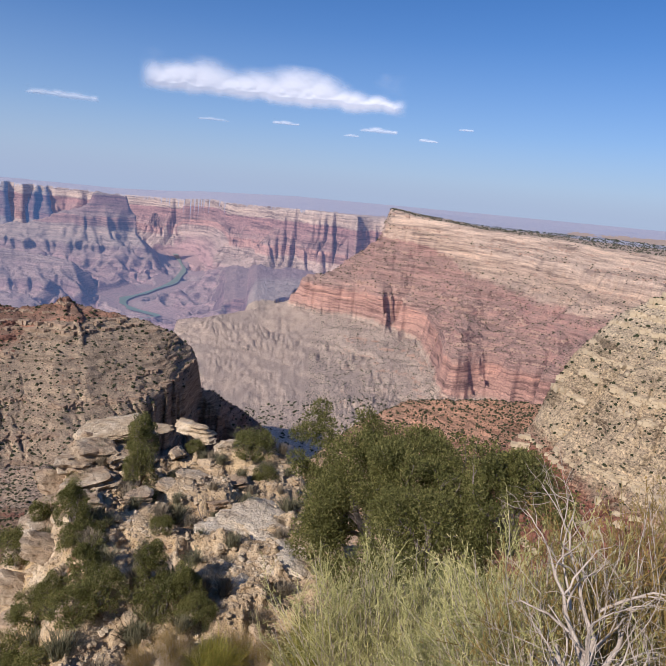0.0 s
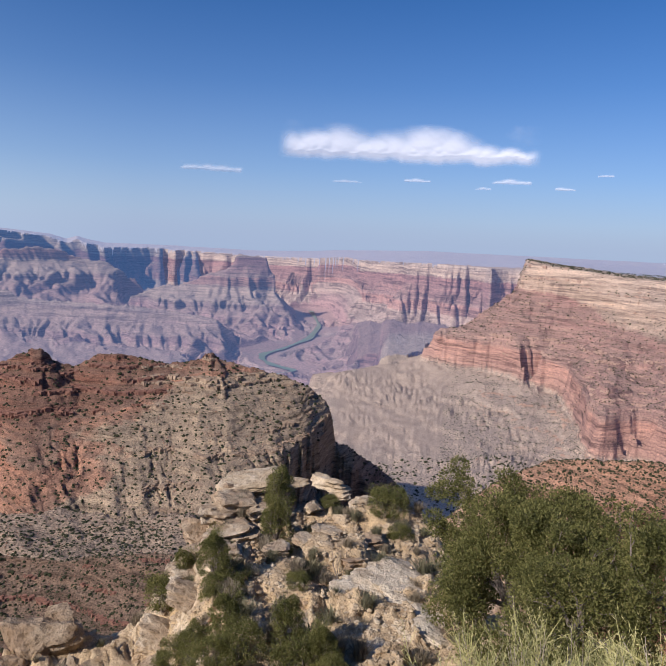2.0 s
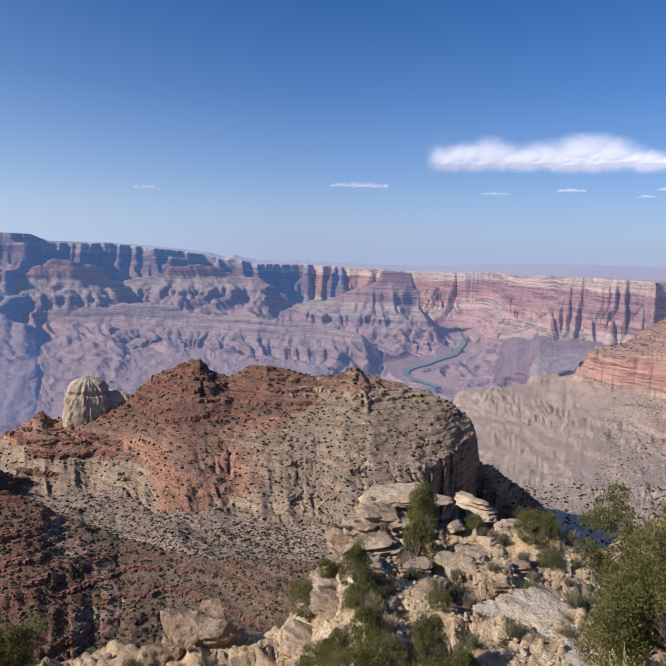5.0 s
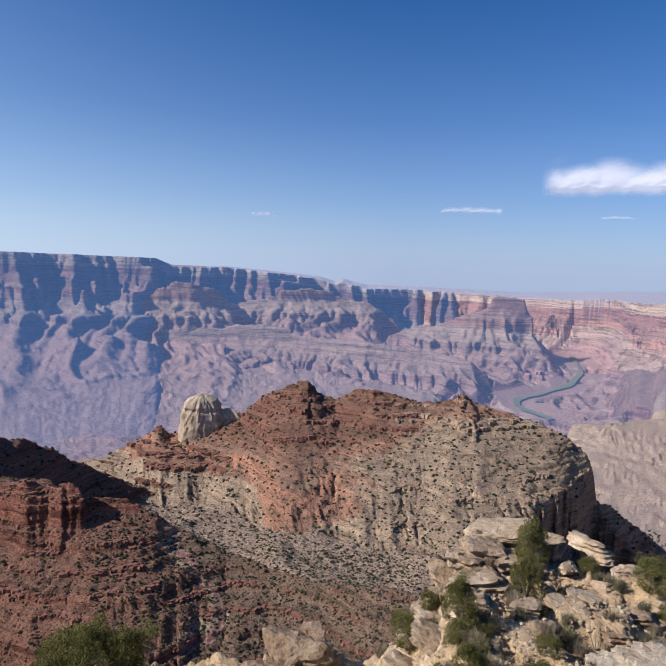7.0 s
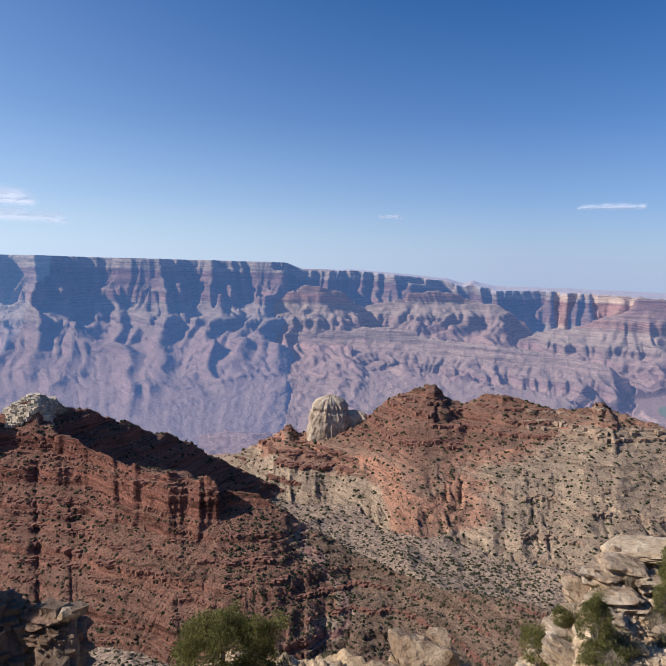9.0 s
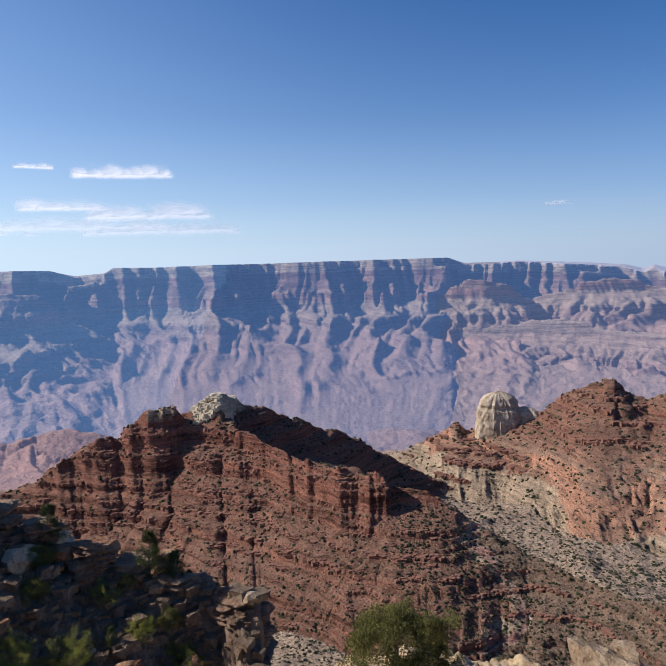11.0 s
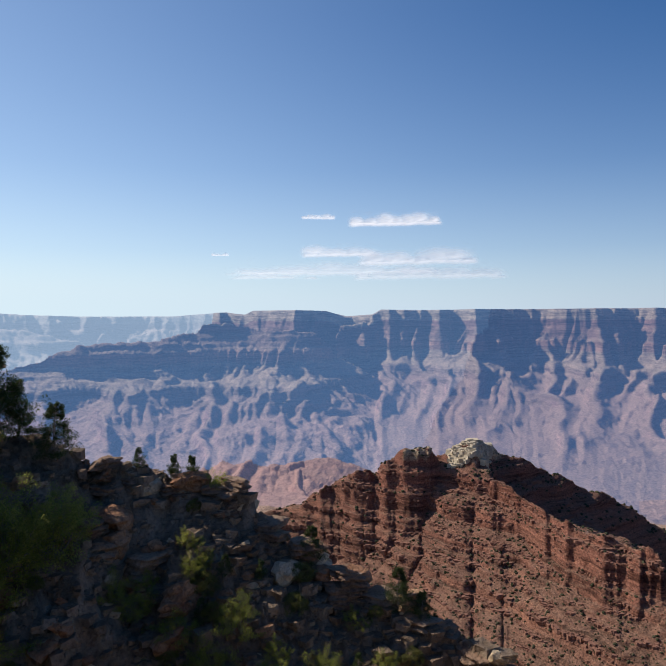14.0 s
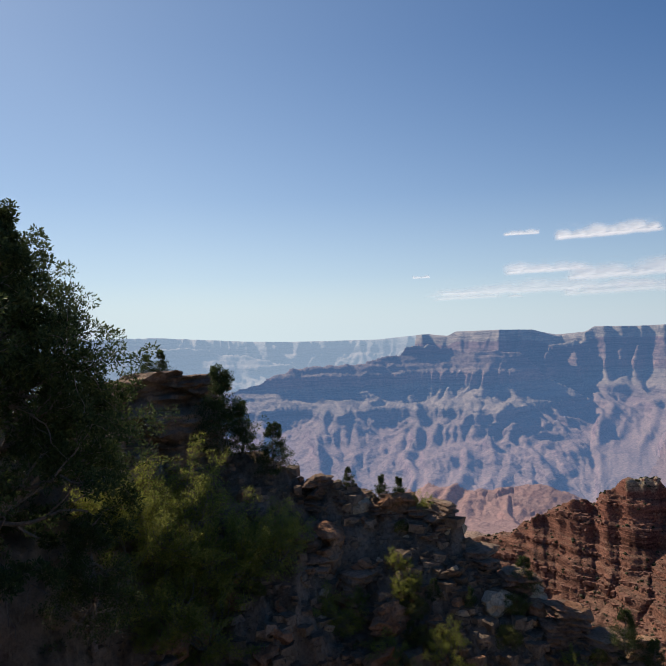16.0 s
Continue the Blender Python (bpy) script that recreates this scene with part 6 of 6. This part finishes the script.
LEDGE = bark("ledge_rock", (0.15, 0.074, 0.055), (0.28, 0.155, 0.115))
PALE_LEDGE = bark("pale_ledge_rock", (0.24, 0.17, 0.12), (0.38, 0.29, 0.21))
ledge_blocks("ledge_rubble", "broken red sandstone ledges of the pyramid butte", 130000, 50, 96, 250, 410, 5.5, LEDGE, 501, 0.0028)
ledge_blocks("ledge_rubble", "thin broken red ledges on the butte's slopes", 110000, 52, 93, 235, 400, 3.1, LEDGE, 621, 0.0017)
ledge_blocks("ledge_rubble", "broken red sandstone ledges along the ridge", 110000, 27, 60, 450, 540, 5.0, LEDGE, 521, 0.0024)
ledge_blocks("ledge_rubble", "broken brown ledges on the butte's foot", 60000, 14, 49, 170, 290, 4.5, LEDGE, 561, 0.0026)
ledge_blocks("ledge_rubble", "broken tan ledges on the ridge's lower end", 60000, 11, 29, 330, 510, 7.0, PALE_LEDGE, 541, 0.0024)
CREAM_LEDGE = bark("cream_ledge_rock", (0.34, 0.27, 0.18), (0.52, 0.43, 0.30))
ledge_blocks("ledge_rubble", "broken cream cliff ledges of the tan spur", 90000, -40, -8, 180, 285, 4.0, CREAM_LEDGE, 581, 0.004)
PINK_LEDGE = bark("pink_ledge_rock", (0.30, 0.19, 0.155), (0.48, 0.35, 0.28))
ledge_blocks("ledge_rubble", "broken pink and cream ledges of the eastern wall", 150000, -38, -1, 520, 1400, 9.0, PINK_LEDGE, 601, 0.0012)
# rubble on the shaded spur, in the same shade-darkened brown as its soil
rg = np.random.RandomState(71)
sa_, sr_ = rg.uniform(67, 126, 9000), rg.uniform(11, 24.5, 9000)
scatter_stuff("spur_rubble", "dark broken rubble covering the shaded spur", "rubble", np.stack([-sr_ * np.sin(np.radians(sa_)), sr_ * np.cos(np.radians(sa_)), near_z(sa_, sr_) + EYE], -1), 0.03 + 0.22 * rg.rand(9000) ** 5, SPUR, CUBE, 72, 0.7)
# grey blocks of the butte's cap
rg = np.random.RandomState(61)
a, r = rg.uniform(69.8, 73.4, 2600), rg.uniform(384, 408, 2600)
z = ground_z(a, r)
keep = (z > -85 - 6 * rg.rand(2600)) & (rg.rand(2600) < 0.4)
scatter_stuff("cap_rubble", "pale grey limestone blocks capping the butte", "rock cap", np.stack([-r * np.sin(np.radians(a)), r * np.cos(np.radians(a)), z + EYE], -1)[keep], (0.35 + 1.5 * rg.rand(2600) ** 2)[keep], bark("cap_stone", (0.34, 0.29, 0.22), (0.52, 0.46, 0.36)), CUBE, 62, 0.9)
rg = np.random.RandomState(63)

# pale sandstone knob at the end of the ridge
KNOB = pale_rock("knob_stone", (0.46, 0.37, 0.28), (0.46, 0.41, 0.36), None, 0.25, ((0.46, 0.385, 0.295), (0.57, 0.49, 0.385), (0.42, 0.33, 0.235)))


def knob(seed, wide, deep, high):
    """A steep-sided weathered tower with a rounded cap, upright joints and level grooves."""
    nt_, nz_ = 72, 44
    t, u = np.meshgrid(np.arange(nt_) / nt_ * 2 * np.pi, np.linspace(0, 1, nz_), indexing="ij")
    r = np.interp(u, [0, 0.5, 0.70, 0.74, 0.80, 0.90, 0.97, 1.0], [1.15, 1.0, 0.90, 0.78, 0.80, 0.62, 0.30, 0.0])
    c, q = np.cos(t), np.sin(t)
    box = (np.abs(c) ** 3.5 + np.abs(q) ** 3.5) ** (-1 / 3.5)
    p = np.stack([c * 2, q * 2, u * 2.2], -1).reshape(-1, 3)
    n = (vnoise3(p + seed, seed) - 0.5) * 0.30 + (vnoise3(p * (3, 3, 0.6) + seed, seed + 1) - 0.5) * 0.12 + (vnoise3(p * (6, 6, 5) + seed, seed + 2) - 0.5) * 0.10
    r = r * box * (1 + n.reshape(r.shape))
    v = np.stack([r * c * wide, r * q * deep, (u + 0.04 * n.reshape(r.shape)) * high], -1).reshape(-1, 3)
    a, b = np.meshgrid(np.arange(nt_), np.arange(nz_ - 1), indexing="ij")
    a2 = (a + 1) % nt_
    f = np.stack([a * nz_ + b, a2 * nz_ + b, a2 * nz_ + b + 1, a * nz_ + b + 1], -1).reshape(-1, 4)
    return mesh_of("sandstone_knob", v, f, KNOB, flat=True)


for a, r, low, top, wide, deep, k in [(46.3, 528, -152, -104.5, 18, 14, 1), (44.1, 529, -152, -116.5, 15, 9, 2), (43.0, 530, -150, -120.5, 9, 8, 3)]:
    place("sandstone_knob", knob(200 + k, wide, deep, top - low), a, r, low, 1.0, (0, 0, a), "pale cream sandstone knob on the ridge's end", "rock knob", "sandstone knobs")


# ---- clouds, far over the canyon ----
CLOUD, nt, b = nodes_of("cloud")
at = nt.nodes.new("ShaderNodeAttribute")
at.attribute_name = "strat"
dif, trl, mx, tp, mx2 = (nt.nodes.new("ShaderNode" + k) for k in ("BsdfDiffuse", "BsdfTranslucent", "MixShader", "BsdfTransparent", "MixShader"))
dif.inputs[0].default_value = trl.inputs[0].default_value = (0.8, 0.79, 0.81, 1)
# brightness added as emission, standing in for sunlight scattered inside the cloud
em = nt.nodes.new("ShaderNodeEmission")
em.inputs[0].default_value, em.inputs[1].default_value = (0.90, 0.94, 1.0, 1), 0.3
addn = nt.nodes.new("ShaderNodeAddShader")
nt.links.new(dif.outputs[0], addn.inputs[0])
nt.links.new(em.outputs[0], addn.inputs[1])
nt.links.new(addn.outputs[0], mx.inputs[1])
nt.links.new(trl.outputs[0], mx.inputs[2])
nt.links.new(at.outputs["Fac"], mx2.inputs[0])
nt.links.new(tp.outputs[0], mx2.inputs[1])
nt.links.new(mx.outputs[0], mx2.inputs[2])
nt.links.new(mx2.outputs[0], nt.nodes["Material Output"].inputs[0])


def cloud(seed, a, e, wide, high, thin, label, heaps=()):
    """A fair-weather cloud: heaped puffs over a flat base, fraying at the rim. Angles in degrees; heaps: place along it, height of a puff."""
    nx, ny = int(70 + wide * 14), 100
    u, v = np.meshgrid(np.linspace(-1, 1, nx), np.linspace(-1, 1, ny), indexing="ij")
    rg = np.random.RandomState(300 + seed)
    x, y = u * wide / 2, v * high / 2
    body = np.zeros_like(u)
    rows = list(heaps)
    for k in range(int(4 + wide * 0.9)):
        q = rg.uniform(-0.86, 0.86)
        rows.append((q, (0.5 + 0.3 * rg.rand()) * (1 - 0.6 * abs(q) ** 2) * (1.0 if not heaps else 0.75)))
    for q, tall in rows:
        for _ in range(5):
            pr = tall * high * rg.uniform(0.26, 0.48)
            px, py = q * wide / 2 + rg.normal() * tall * high * 0.7, -high * 0.25 + pr * rg.uniform(0.2, 0.75) + high * rg.uniform(-0.06, 0.08)
            body = np.maximum(body, 1.15 - np.sqrt(((x - px) / (pr * (1.8 + 3 * thin))) ** 2 + ((y - py) / pr) ** 2))
    for _ in range(6):
        wide_body = np.pad(body, 1, mode="edge")
        body = (wide_body[2:, 1:-1] + wide_body[:-2, 1:-1] + wide_body[1:-1, 2:] + wide_body[1:-1, :-2] + 2 * body) / 6
    fray = fbm(x * 2.2 / high + seed * 5.1, y * 3.4 / high, 4, seed + 20) - 0.5
    base = (y + high * (0.31 + 0.1 * (fbm(x * 0.8 + seed, 0 * x, 3, seed + 30) - 0.5))) / (0.2 * high)
    body = np.minimum(body, base) + fray * 0.32
    dens = smooth(-0.05, 0.85 + 0.4 * thin, body) * (1 - thin)
    dens *= smooth(1.0, 0.86, np.abs(u)) * smooth(1.0, 0.86, np.abs(v))
    dens[0], dens[-1], dens[:, 0], dens[:, -1] = 0, 0, 0, 0
    R = 4720 - 9 * high ** 0.6 * np.clip(body, 0, 1.3) * (dens > 0)
    aa, ee = np.radians(a - x), np.radians(e + y)
    p = np.stack([-R * np.sin(aa) * np.cos(ee), R * np.cos(aa) * np.cos(ee), R * np.sin(ee) + EYE], -1).reshape(-1, 3)
    j, k = np.meshgrid(np.arange(nx - 1), np.arange(ny - 1), indexing="ij")
    q = (j * ny + k).ravel()
    f = np.stack([q, q + ny, q + ny + 1, q + 1], -1)
    keep = dens.reshape(-1)[f].max(axis=1) > 0.003
    f, p, d = take(f[keep], p, dens.reshape(-1))
    return tagged(new("cloud", mesh_of("cloud", p, f, CLOUD, attr=d)), label, "cloud", "clouds")


WHITE, WISP = "white flat-based fair-weather cloud", "thin small wisp of white cloud"
for row in [(1, 6.6, 7.9, 22.5, 4.2, 0.0, WHITE, ((-0.80, 0.72), (-0.68, 0.95), (-0.55, 0.75), (-0.35, 0.5), (-0.20, 0.6), (-0.08, 0.85), (0.02, 0.95), (0.2, 0.55), (0.35, 0.62), (0.6, 0.42), (0.8, 0.4))), (2, 23.4, 5.5, 5.6, 1.1, 0.45, WISP), (3, 41.3, 4.6, 2.3, 0.6, 0.4, WISP), (4, 11.7, 5.0, 2.8, 0.5, 0.6, WISP), (5, 5.6, 5.3, 2.4, 0.6, 0.4, WISP), (6, -2.2, 5.4, 3.6, 0.8, 0.4, WISP),
            (7, -6.6, 4.9, 1.7, 0.5, 0.4, WISP), (8, -9.6, 6.0, 1.3, 0.5, 0.45, WISP), (9, 84.8, 8.8, 3.2, 0.9, 0.2, WHITE), (10, 78.0, 8.4, 8.6, 1.9, 0.05, WHITE, ((-0.5, 0.6), (-0.1, 0.9), (0.05, 0.8), (0.4, 0.7))), (11, 82.8, 5.7, 7.6, 1.7, 0.25, WHITE, ((-0.1, 0.9), (0.15, 0.8))), (12, 76.0, 5.1, 11.0, 2.5, 0.25, WHITE, ((-0.3, 0.6), (0.0, 0.9), (0.3, 0.7))),
            (13, 83.5, 4.2, 20, 2.2, 0.5, WISP), (14, 93.4, 5.5, 1.6, 0.6, 0.35, WISP), (15, 75.0, 3.8, 14, 2.2, 0.45, WISP), (16, 0.0, 4.8, 1.4, 0.5, 0.5, WISP), (17, 89.0, 3.6, 9, 1.0, 0.6, WISP)]:
    cloud(*row)
